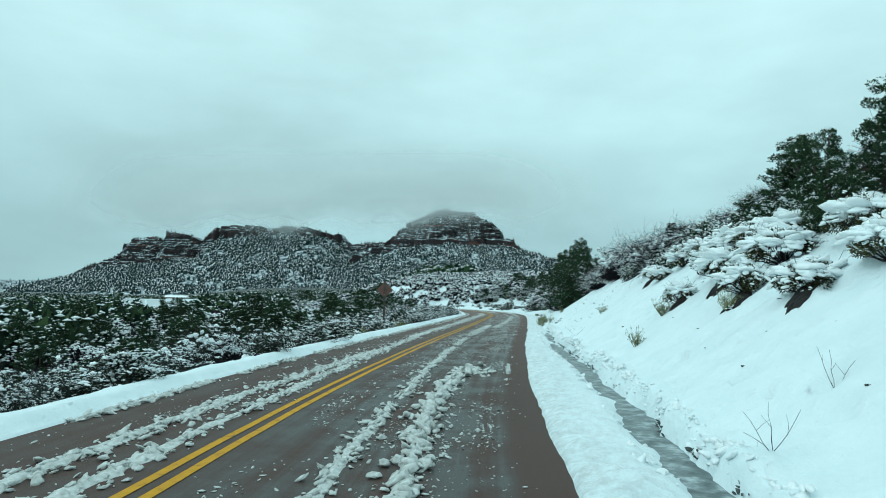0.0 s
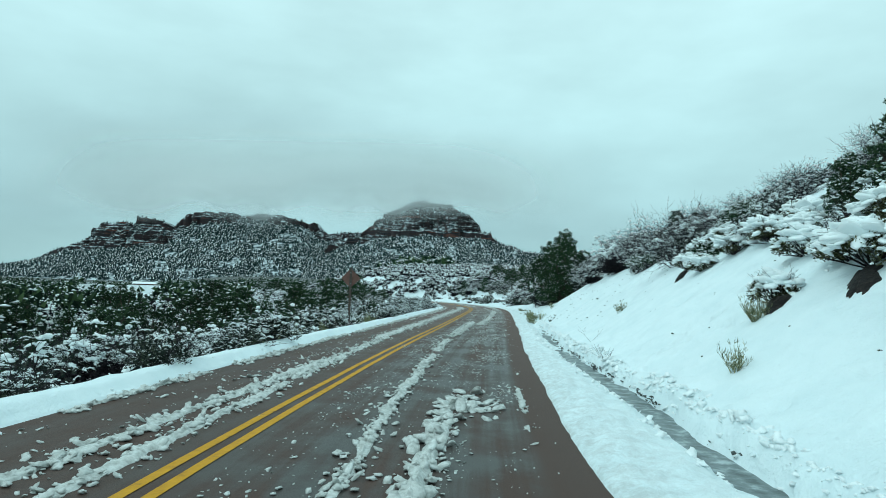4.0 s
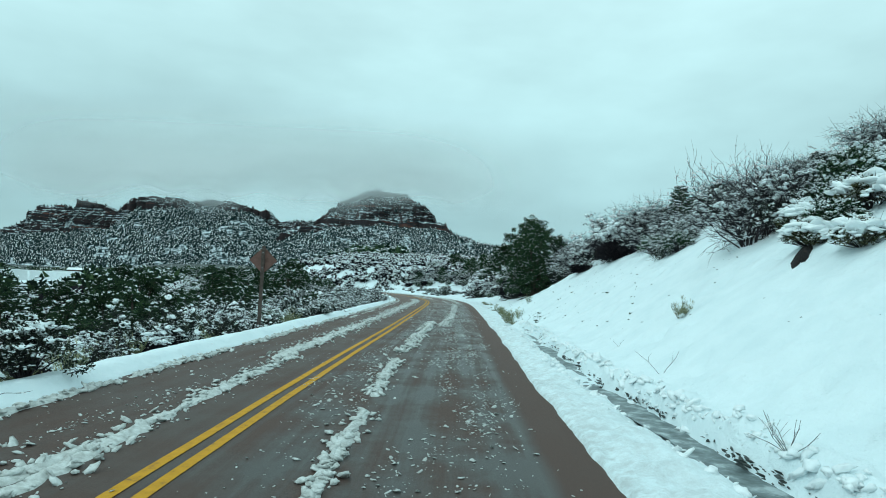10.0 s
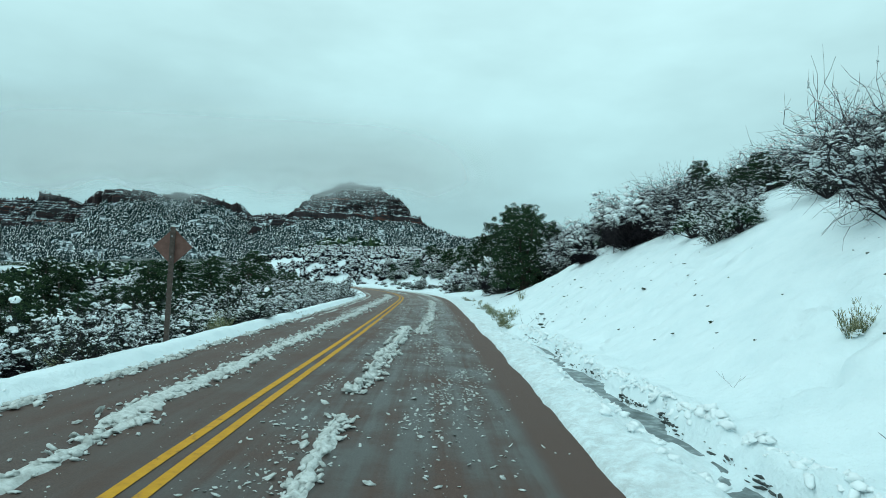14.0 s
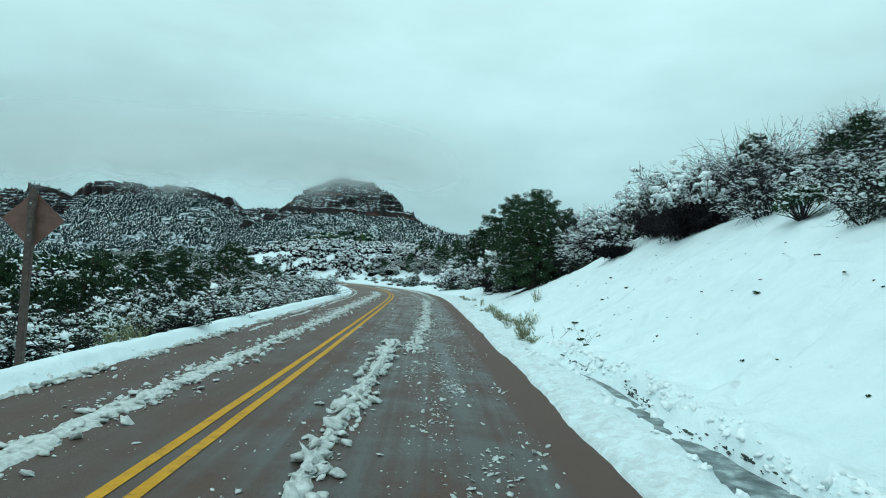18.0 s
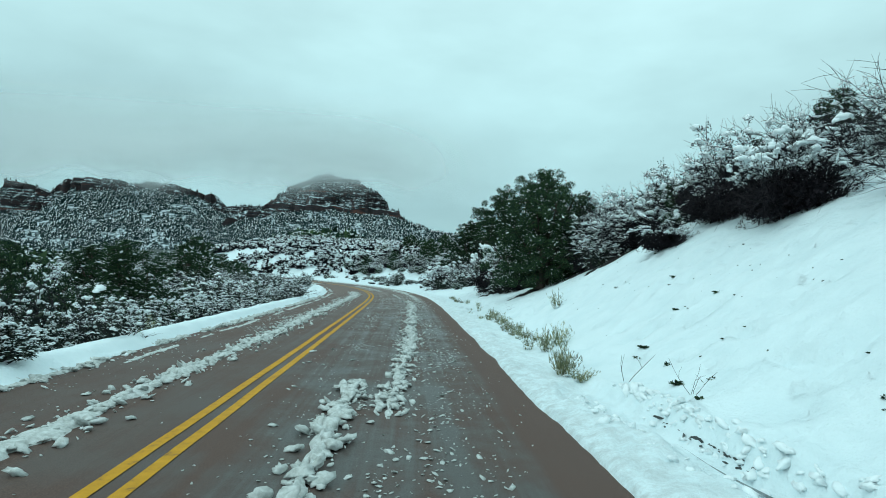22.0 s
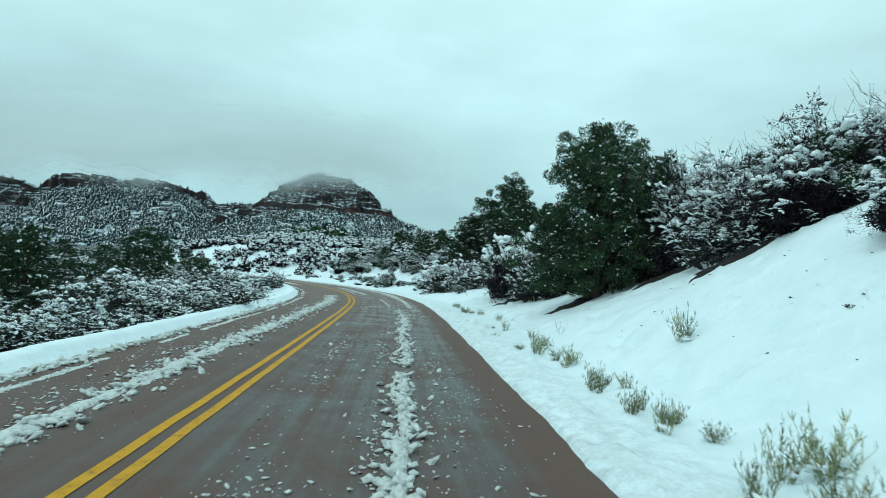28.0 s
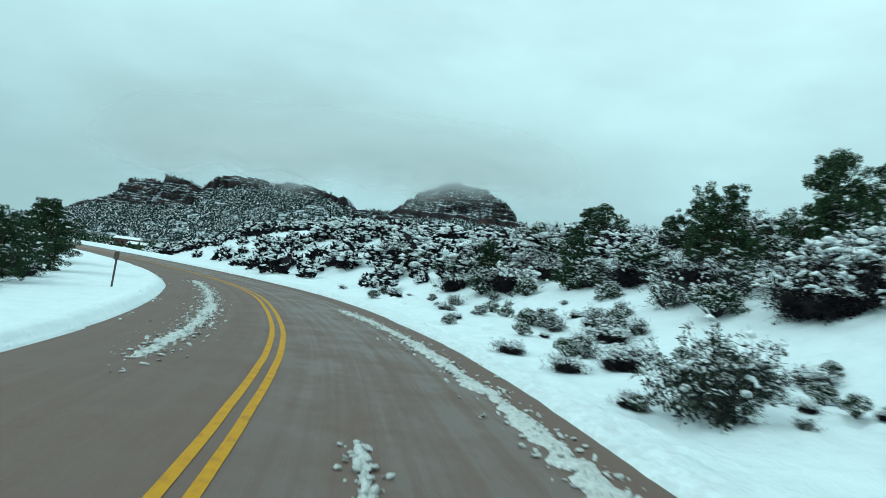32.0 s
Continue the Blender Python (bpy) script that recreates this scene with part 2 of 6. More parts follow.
def mid(y):
    y = np.asarray(y, float)
    i = np.clip(np.searchsorted(MID_Y, y) - 1, 0, len(MID_Y) - 2)
    h = MID_Y[i + 1] - MID_Y[i]
    t = np.clip((y - MID_Y[i]) / h, 0, 1)
    return ((1 + 2 * t) * (1 - t) ** 2 * MID_X[i] + t * (1 - t) ** 2 * h * MID_M[i]
            + t * t * (3 - 2 * t) * MID_X[i + 1] + t * t * (t - 1) * h * MID_M[i + 1])


def mid_cos(y):
    g = (mid(np.asarray(y) + 0.5) - mid(np.asarray(y) - 0.5))
    return 1 / np.sqrt(1 + g * g)


def sstep(a, b, v):
    t = np.clip((v - a) / (b - a), 0, 1)
    return t * t * (3 - 2 * t)


# a cheap smooth value noise on arrays
RNG = np.random.RandomState(7)
NTAB = RNG.rand(256, 256)


def vnoise(x, y):
    xi, yi = np.floor(x).astype(int), np.floor(y).astype(int)
    fx, fy = x - xi, y - yi
    fx, fy = fx * fx * (3 - 2 * fx), fy * fy * (3 - 2 * fy)
    a, b = NTAB[xi % 256, yi % 256], NTAB[(xi + 1) % 256, yi % 256]
    c, d = NTAB[xi % 256, (yi + 1) % 256], NTAB[(xi + 1) % 256, (yi + 1) % 256]
    return (a * (1 - fx) + b * fx) * (1 - fy) + (c * (1 - fx) + d * fx) * fy


def fbm(x, y, octaves=4, gain=0.5):
    v, a, n = 0.0, 1.0, 0.0
    for k in range(octaves):
        v = v + a * vnoise(x * 2 ** k + 17 * k, y * 2 ** k + 31 * k)
        n += a
        a *= gain
    return v / n


BANK_Y = np.array([0, 44, 50, 58, 66, 75, 85, 140.0])
DITCH_Y = np.array([0, 5, 9, 13, 17, 22, 27, 31, 34.0])
DITCH_O = np.array([4.36, 4.40, 4.60, 4.62, 4.48, 4.30, 4.28, 4.36, 4.2])
BANK_K = np.array([0.73, 0.70, 0.45, 0.32, 0.24, 0.12, 0.08, 0.08])


def height(x, y):
    """Height of the snow surface at (x, y); the road is level, at 0."""
    x, y = np.asarray(x, float), np.asarray(y, float)
    yn = np.clip(y, -60, 138)
    o = (x - mid(y)) * mid_cos(y)
    # cut slope on one side
    k = np.interp(yn, BANK_Y, BANK_K)
    k2 = np.interp(yn, [0, 40, 60, 80, 95, 140], [0.52, 0.5, 0.38, 0.40, 0.46, 0.42])
    brink = np.interp(yn, [0, 75, 90, 140], [5.35, 5.35, 4.6, 4.0])
    lip = 0.10 + 0.06 * vnoise(y * 1.7, o * 0 + 3)
    ditch = 1 - sstep(33, 37, y)
    wob = 0.20 * (fbm(y * 0.6, y * 0 + 9.0, 3) - 0.5)
    e = o - np.interp(yn, [0, 62, 76, 140], [3.3, 3.3, 3.62, 3.62]) - wob * 0.5 - 0.05 * (fbm(y * 3.0, y * 0 + 1.5, 3) - 0.5)
    rag = 0.30 * (fbm(y * 2.3, o * 1.2 + 6.0, 4, 0.6) - 0.5)
    sh = 0.035 + 0.05 * sstep(0.0, 0.5, e) + 0.05 * fbm(x * 2.2, y * 2.2, 3) * sstep(0.02, 0.25, e)
    swing = np.interp(y, DITCH_Y, DITCH_O) - 4.3
    q = e - 1.0 - swing - wob * 0.5 - 0.6 * rag
    full = np.clip(-0.1 + 2.0 * fbm(y * 0.7 + 3.0, y * 0 + 7.0, 3), 0.55, 1.15)
    dz = -0.22 * full * np.where(q < 0, np.exp(-(q / 0.27) ** 2), np.exp(-(q / 0.17) ** 4)) * ditch
    rise = 1.0 * lip * sstep(1.10, 1.20, e - swing - wob * 0.5 - rag) * ditch + (1 - ditch) * 0.12 * sstep(0.9, 2.2, e)
    # past the brink the slope eases, then levels off
    e1 = np.clip(e - 1.35, 0, brink - 1.35)
    e2 = np.clip(e - brink, 0, 9.0)
    e3 = np.clip(e - brink - 9.0, 0, 60.0)
    right = sh + dz + rise + k * (e1 - 0.35 * (1 - np.exp(-e1 / 0.35))) + k2 * e2 + 0.10 * e3
    right = right + 0.14 * (fbm(x * 0.6, y * 0.6, 4) - 0.5) * sstep(1.2, 3.0, e)
    # dimples and clods in the crust
    right = right - 0.11 * sstep(0.84, 0.96, vnoise(x * 2.6 + 5, y * 2.6)) * sstep(1.5, 2.2, e) + 0.10 * (fbm(x * 1.5, y * 1.5, 4, 0.62) - 0.5) * sstep(1.4, 2.2, e)
    right = right - 0.17 * sstep(0.70, 0.90, vnoise(x * 3.7 + 3, y * 3.7)) * sstep(0.38, 0.56, fbm(x * 0.5 + 2, y * 0.5, 2)) * sstep(1.5, 2.0, e) + 0.05 * sstep(0.7, 0.95, vnoise(x * 5.1, y * 5.1 + 8)) * sstep(1.4, 1.7, e)
    # cakes of ploughed snow on the shoulder
    right = right + 0.17 * (fbm(x * 4.6, y * 3.6, 3, 0.7) - 0.5) * sstep(0.03, 0.25, e) * (1 - sstep(0.8, 1.1, e))
    # the lumps of thrown snow along the lip
    right = right + 0.30 * ditch * np.exp(-((e - 1.32 - swing - wob * 0.5) / 0.20) ** 2) * (fbm(x * 4.4, y * 4.4, 4, 0.65) - 0.40)
    # windrow and falling ground on the other side
    foot = np.interp(yn, [0, 20, 60, 75, 100, 140], [2.25, 2.35, 2.6, 2.85, 3.0, 3.1])
    g = -o - foot + 0.10 * (fbm(y * 0.7, y * 0 + 4.0, 3) - 0.5)
    fall = np.interp(yn, [0, 50, 75, 95, 140], [0.34, 0.30, 0.10, 0.03, 0.02])
    wr = 0.145 * sstep(0.0, 0.30, g) - 0.17 * sstep(0.40, 0.95, g)
    left = 0.012 + wr + 0.05 * (fbm(x * 2.3, y * 2.3, 3) - 0.4) * sstep(0.05, 0.4, g) - fall * np.clip(g - 0.7, 0, 9.0) - 0.02 * np.clip(g - 9.9, 0, 60)
    left = left + 0.5 * (fbm(x * 0.22, y * 0.22, 4) - 0.5) * sstep(2.0, 6.0, g)
    right = right - 0.075 * (1 - sstep(0.0, 0.075, e))
    z = np.where(e > 0, right, np.where(g > 0, left, -0.06))
    # country further off: a low valley on one hand, rising brush ahead
    far = np.hypot(x, y)
    lift = sstep(-0.62, -0.34, x / np.maximum(y, 40.0))
    valley = -3.2 - 0.011 * np.clip(far - 120, 0, 330) + (0.008 + 0.026 * lift) * np.clip(far - 450, 0, 1000) + 2.5 * (fbm(x * 0.02, y * 0.02, 4) - 0.5)
    ahead = 0.4 + 0.055 * np.clip(y - 112, 0, 200) + 0.03 * np.clip(y - 312, 0, 900) + 1.2 * (fbm(x * 0.05, y * 0.05, 4) - 0.5)
    side = sstep(-60, -14, x + 0.10 * (y - 110))
    ahead = ahead + 3.6 * sstep(4, 19, o) * sstep(80, 100, y)
    country = valley * (1 - side) + ahead * side
    hill = 5.6 + 0.04 * np.clip(x - 20, 0, 300)
    country = np.where(x > 0, np.maximum(country, (country * (1 - sstep(6, 26, x)) + np.maximum(hill, country) * sstep(6, 26, x))), country)
    w = np.maximum(sstep(16, 45, np.abs(o)), sstep(112, 150, y))
    onroad = (np.abs(o) < 6) & (y < 200)
    w = np.where(onroad, 0 * w, w)
    return z * (1 - w) + country * w


def h1(x, y):
    return float(height(np.array([x]), np.array([y]))[0])


def mesh_from(name, verts, faces, material, smooth=True):
    me = bpy.data.meshes.new(name)
    me.from_pydata([tuple(v) for v in verts], [], [tuple(f) for f in faces])
    me.materials.append(material)
    if smooth:
        me.polygons.foreach_set("use_smooth", [True] * len(me.polygons))
    me.update()
    return me


def grid_faces(nr, nc):
    r, c = np.meshgrid(np.arange(nr - 1), np.arange(nc - 1), indexing="ij")
    a = (r * nc + c).ravel()
    return np.stack([a, a + 1, a + nc + 1, a + nc], 1).tolist()


def build_ground():
    ys = np.concatenate([-np.geomspace(3000, 32, 14), np.arange(-30, -6, 1.5), np.arange(-6, 60, 0.115), np.arange(60, 110, 0.16), np.arange(110, 135, 1.0), np.geomspace(136, 4200, 60)])
    fine_r = np.concatenate([np.arange(3.14, 3.5, 0.028), np.arange(3.52, 5.1, 0.055), np.arange(5.16, 8.6, 0.11), np.arange(8.72, 9.6, 0.2), np.arange(9.7, 14, 0.4), np.arange(14.2, 30, 1.0)])
    fine_l = np.concatenate([np.arange(-4.6, -3.2, 0.12), np.arange(-3.15, -1.9, 0.045), np.array([-1.0, 1.0, 3.0])])
    left_far = np.concatenate([-np.geomspace(4200, 31, 40), np.arange(-30, -10, 1.0), np.arange(-10, -4.65, 0.35)])
    us = np.concatenate([left_far, fine_l, fine_r, np.geomspace(31, 4200, 40)])
    Y, U = np.meshgrid(ys, us, indexing="ij")
    C = mid_cos(np.clip(Y, -60, 118))
    X = mid(Y) + U * (1 + (1 / C - 1) * np.exp(-np.clip(np.abs(U) - 8, 0, 1e9) / 15))
    Z = height(X, Y)
    verts = np.stack([X.ravel(), Y.ravel(), Z.ravel()], 1).tolist()
    me = mesh_from("ground", verts, grid_faces(len(ys), len(us)), GROUND)
    uv = me.uv_layers.new(name="across")
    OO = (X - mid(Y)) * C
    LU = np.stack([OO.ravel(), Y.ravel()], 1)
    idx = np.empty(len(me.loops), int)
    me.loops.foreach_get("vertex_index", idx)
    uv.data.foreach_set("uv", LU[idx].astype(np.float32).ravel())
    ob = new("ground", me)
    tagged(ob, "fresh snow over a roadside cut slope, ditch and scrub country", "snowy ground", kind="structure")


def build_road():
    ys = np.concatenate([np.arange(-60, -8, 2.0), np.arange(-8, 112, 0.4), np.arange(112, 200, 3.0)])
    os_ = np.array([-3.5, -3.3, -2.2, -1.1, 0, 1.1, 2.2, 3.3, 3.75, 3.9])
    Y, O = np.meshgrid(ys, os_, indexing="ij")
    C = mid_cos(Y)
    S = np.sqrt(1 - C * C) * np.sign(mid(Y + 0.5) - mid(Y - 0.5))
    X, Y2 = mid(Y) + O * C, Y - O * S
    Z = 0.0 - 0.004 * np.abs(O) - 0.03 * ((O < -3.4) | (O > 3.8))
    me = mesh_from("road", np.stack([X.ravel(), Y2.ravel(), Z.ravel()], 1).tolist(), grid_faces(len(ys), len(os_)), ASPHALT)
    uv = me.uv_layers.new(name="along")
    L = np.concatenate([[0], np.cumsum(np.hypot(np.diff(ys), np.diff(mid(ys))))])
    LU = np.stack([O.ravel(), np.repeat(L, len(os_))], 1)
    idx = np.empty(len(me.loops), int)
    me.loops.foreach_get("vertex_index", idx)
    uv.data.foreach_set("uv", LU[idx].astype(np.float32).ravel())
    return tagged(new("road", me), "wet red-brown asphalt road with slush, curving away", "road", kind="structure")


build_ground()
road = build_road()


# ---- the mesa and the butte ----
def rock_material():
    m, nt, b = mat_new("red_sandstone")
    geo = nt.nodes.new("ShaderNodeNewGeometry")
    mp = nt.nodes.new("ShaderNodeMapping")
    mp.inputs["Scale"].default_value = (0.006, 0.006, 0.13)
    nt.links.new(geo.outputs["Position"], mp.inputs[0])
    band = add(nt, "ShaderNodeTexNoise", Scale=1.0, Detail=7.0, Roughness=0.7)
    nt.links.new(mp.outputs[0], band.inputs["Vector"])
    blot = add(nt, "ShaderNodeTexNoise", Scale=0.045, Detail=8.0, Roughness=0.75)
    nt.links.new(geo.outputs["Position"], blot.inputs["Vector"])
    speck = add(nt, "ShaderNodeTexNoise", Scale=0.13, Detail=4.0, Roughness=0.65)
    nt.links.new(geo.outputs["Position"], speck.inputs["Vector"])
    rock = ramp_of(nt, band.outputs[0], [(0.34, (0.022, 0.027, 0.034)), (0.46, (0.062, 0.042, 0.042)), (0.56, (0.038, 0.038, 0.042)), (0.66, (0.165, 0.070, 0.055))])
    nsep = nt.nodes.new("ShaderNodeSeparateXYZ")
    nt.links.new(geo.outputs["Normal"], nsep.inputs[0])
    # snow lies on what is not too steep, broken by brush
    s = nt.nodes.new("ShaderNodeMath")
    s.operation = "MULTIPLY_ADD"
    s.inputs[1].default_value = 1.3
    nt.links.new(blot.outputs[0], s.inputs[0])
    nt.links.new(nsep.outputs[2], s.inputs[2])
    half = nt.nodes.new("ShaderNodeMath")
    half.operation = "MULTIPLY"
    half.inputs[1].default_value = 0.5
    nt.links.new(s.outputs[0], half.inputs[0])
    f = ramp_of(nt, half.outputs[0], [(0.50, (0, 0, 0)), (0.62, (1, 1, 1))])
    g = ramp_of(nt, speck.outputs[0], [(0.40, (0.03, 0.048, 0.052)), (0.48, (0.16, 0.20, 0.21)), (0.57, (0.60, 0.68, 0.71))])
    nt.links.new(mixc(nt, f.outputs[0], rock.outputs[0], g.outputs[0]), b.inputs["Base Color"])
    b.inputs["Roughness"].default_value = 0.9
    b.inputs["Specular IOR Level"].default_value = 0.1
    return m


ROCK = rock_material()


def build_mesa(name, label, cy, knots, depth, levels, start, seed, wild=3.0, bays=26.0, step=3.0, jag=4.0):
    """A sandstone mass: crest heights along x, a talus foot and level beds of cliff and ledge above it. start: heights along x at which the cliffs begin."""
    kx, kz = np.array([k[0] for k in knots], float), np.array([k[1] for k in knots], float)
    xs = np.arange(kx[0], kx[-1] + 1, step)
    crest = np.interp(xs, kx, kz) + jag * (np.floor(4 * fbm(xs * 0.06 + seed, xs * 0 + 8.8, 2)) / 4 - 0.45) + 2.2 * (fbm(xs * 0.16 + seed, xs * 0 + seed, 3) - 0.5)
    zc = np.minimum(np.interp(xs, [k[0] for k in start], [k[1] for k in start]) + 16 * (fbm(xs * 0.02 + seed, xs * 0 + 5.5, 3) - 0.5), crest)
    y0 = cy - 0.22 * depth + bays * (fbm(xs * 0.012 + seed, xs * 0 + 2.2, 4) - 0.5)
    rows, talus = [], 44
    for k in range(talus):
        u = k / (talus - 1)
        z = -25 + (zc + 25) * u ** 1.15 + 7 * (fbm(xs * 0.035 + seed, xs * 0 + 9 * u, 4) - 0.5) * math.sin(math.pi * u)
        rows.append((cy - depth + (y0 - cy + depth) * u + 10 * (fbm(xs * 0.02, xs * 0 + 4 * u + seed, 3) - 0.5) * u, z))
    y = y0
    for k in range(len(levels) - 1):
        fault = wild * (fbm(xs * 0.022 + 3.1 * seed, xs * 0 + 0.35 * k, 3) - 0.5) * 2 + 0.4 * wild * (np.floor(5 * fbm(xs * 0.05, xs * 0 + seed, 2)) / 5 - 0.5)
        # buttresses and clefts
        face = y + 0.42 * bays * (fbm(xs * 0.07 + seed, xs * 0 + 0.12 * k, 3, 0.6) - 0.5) + 0.2 * bays * np.floor(4 * fbm(xs * 0.045, xs * 0 + 0.2 * k + seed, 2)) / 4
        rows.append((face, np.clip(levels[k] + fault, zc, crest)))
        rows.append((face + 1.5, np.clip(levels[k] + fault + (0.5 if levels[k + 1] - levels[k] < 10 else 0.8) * (levels[k + 1] - levels[k]), zc, crest)))
        y = y + 26 * np.clip(fbm(xs * 0.05 + 5 * k, xs * 0 + seed, 3) - 0.36, 0.0, 1)
    for back, drop in ((4, 0.0), (26, 1.0), (90, 14.0), (260, 70.0)):
        rows.append((y + 8 + back, crest - drop))
    P = np.stack([np.stack([xs, ry, rz], 1) for ry, rz in rows], 1)
    ob = new(name, mesh_from(name, P.reshape(-1, 3).tolist(), grid_faces(len(xs), len(rows)), ROCK, smooth=False))
    tagged(ob, label, "rock mountain", kind="structure")
    return P, talus


MESA = build_mesa("backdrop_mesa", "long red sandstone mesa dusted with snow, its rim in cloud", 1500,
                  [(-1500, -10), (-1180, -5), (-1142, 3), (-1116, 24), (-1076, 52), (-1044, 70), (-1010, 91), (-991, 104), (-962, 133), (-951, 144), (-917, 149), (-885, 144), (-881, 158), (-869, 164), (-840, 160), (-806, 154), (-786, 143), (-775, 153), (-767, 144), (-763, 164), (-744, 177), (-695, 184), (-634, 182), (-597, 172), (-564, 182), (-507, 180), (-458, 165), (-431, 155), (-418, 161), (-399, 142), (-395, 133), (-360, 138), (-311, 140), (-296, 133), (-200, 100), (-60, 55), (100, 15)],
                  430, [42, 48, 53, 60, 66, 73, 78, 84, 91, 96, 103, 108, 115, 120, 127, 132, 138, 146, 166, 172, 178, 190], [(-1200, 10), (-1000, 62), (-900, 72), (-740, 88), (-690, 140), (-520, 152), (-430, 140), (-396, 112), (-200, 70)], 3, 2.5)
BUTTE = build_mesa("backdrop_butte", "steep red sandstone butte with snowy ledges, its peak in cloud", 1430,
                   [(-430, 20), (-350, 92), (-300, 122), (-282, 128), (-256, 151), (-238, 166), (-234, 176), (-205, 194), (-187, 198), (-170, 208), (-134, 216), (-112, 214), (-80, 206), (-50, 184), (-32, 178), (-13, 164), (-7, 144), (15, 136), (18, 124), (47, 111), (84, 98), (113, 92), (230, 62), (420, 20)],
                   380, [96, 102, 107, 113, 118, 126, 140, 146, 151, 157, 163, 168, 176, 182, 187, 194, 200, 206, 225], [(-430, 20), (-330, 90), (-260, 104), (-150, 124), (-40, 118), (20, 112), (60, 100), (400, 18)], 8, 7.0, 44.0, 3.0, 12.0)
RIDGE = build_mesa("backdrop_ridge", "low dark wooded ridge far across the valley", 3000,
                   [(-4800, 30), (-4200, 90), (-3600, 60), (-3000, 85), (-2500, 62), (-2100, 70), (-1600, 30), (-1200, 5)], 700, [200, 240], [(-4800, 300), (-1200, 300)], 5, 2.0, 26.0, 12.0)


# ---- plant and snow materials ----
def leaf_material(name, dark, mid_c, light):
    m, nt, b = mat_new(name)
    geo = nt.nodes.new("ShaderNodeNewGeometry")
    oi = nt.nodes.new("ShaderNodeObjectInfo")
    r = ramp_of(nt, geo.outputs["Random Per Island"], [(0.0, dark), (0.55, mid_c), (1.0, light)])
    mr = add(nt, "ShaderNodeMapRange")
    mr.inputs[3].default_value, mr.inputs[4].default_value = 0.75, 1.3
    nt.links.new(oi.outputs["Random"], mr.inputs[0])
    nt.links.new(mixc(nt, 1.0, r.outputs[0], mr.outputs[0], "MULTIPLY"), b.inputs["Base Color"])
    b.inputs["Roughness"].default_value = 0.8
    b.inputs["Specular IOR Level"].default_value = 0.1
    return m


LEAF = leaf_material("juniper_green", (0.007, 0.016, 0.011), (0.021, 0.047, 0.027), (0.075, 0.125, 0.052))
LEAF_GREY = leaf_material("scrub_green", (0.008, 0.014, 0.012), (0.024, 0.033, 0.027), (0.08, 0.092, 0.064))
DRY = leaf_material("dry_grass", (0.06, 0.085, 0.05), (0.20, 0.215, 0.12), (0.42, 0.39, 0.24))
OLIVE = leaf_material("olive_brush", (0.016, 0.020, 0.010), (0.052, 0.056, 0.026), (0.15, 0.14, 0.075))
# near-black: the shade inside snow-laden brush is put into this twig colour
SHADE_TWIGS = leaf_material("shade_dark_twigs", (0.004, 0.004, 0.006), (0.011, 0.009, 0.012), (0.032, 0.025, 0.030))
TWIG = simple("twig_bark", [(0.3, (0.010, 0.008, 0.010)), (0.6, (0.024, 0.017, 0.021)), (0.8, (0.062, 0.046, 0.05))], 9.0, 0.9, 0.4, 0.01, per_object=0.2)
BARK = simple("juniper_bark", [(0.3, (0.03, 0.022, 0.018)), (0.6, (0.07, 0.05, 0.04)), (0.8, (0.12, 0.09, 0.075))], 14.0, 0.9, 0.6, 0.02, per_object=0.15)
SLUSH = simple("road_slush", [(0.25, (0.30, 0.31, 0.29)), (0.5, (0.53, 0.55, 0.53)), (0.75, (0.74, 0.77, 0.76))], 16.0, 0.45, 0.5, 0.02)


def mat_lump():
    bm = bmesh.new()
    bmesh.ops.create_icosphere(bm, subdivisions=1, radius=1.0)
    v0 = np.array([v.co[:] for v in bm.verts])
    f0 = np.array([[v.index for v in f.verts] for f in bm.faces])
    bm.free()
    bm = bmesh.new()
    bmesh.ops.create_icosphere(bm, subdivisions=2, radius=1.0)
    v1 = np.array([v.co[:] for v in bm.verts])
    f1 = np.array([[v.index for v in f.verts] for f in bm.faces])
    bm.free()
    return (v0, f0), (v1, f1)


ICO = mat_lump()


class Geo:
    """Collects vertices and faces for one mesh."""

    def __init__(self):
        self.v, self.f, self.n = [], [], 0

    def put(self, v, f):
        self.v.append(np.asarray(v, float))
        self.f.append(np.asarray(f) + self.n)
        self.n += len(v)

    def mesh(self, name, material, smooth=True):
        fs = []
        for f in self.f:
            fs.extend(f.tolist())
        return mesh_from(name, np.concatenate(self.v).tolist(), fs, material, smooth)


def lump(geo, rng, c, r, level=0, rough=0.22, yaw=0.0, flat=0.0):
    v, f = ICO[level]
    p = v * (1 + rough * (rng.rand(len(v), 1) * 2 - 1))
    if flat:
        p[:, 2] = np.where(p[:, 2] < 0, p[:, 2] * (1 - flat), p[:, 2])
    p = p * np.asarray(r, float)
    p[:, 2] += 0.38 * rng.randn() * p[:, 0]
    cs, sn = math.cos(yaw), math.sin(yaw)
    p = np.stack([p[:, 0] * cs - p[:, 1] * sn, p[:, 0] * sn + p[:, 1] * cs, p[:, 2]], 1)
    geo.put(p + np.asarray(c, float), f)


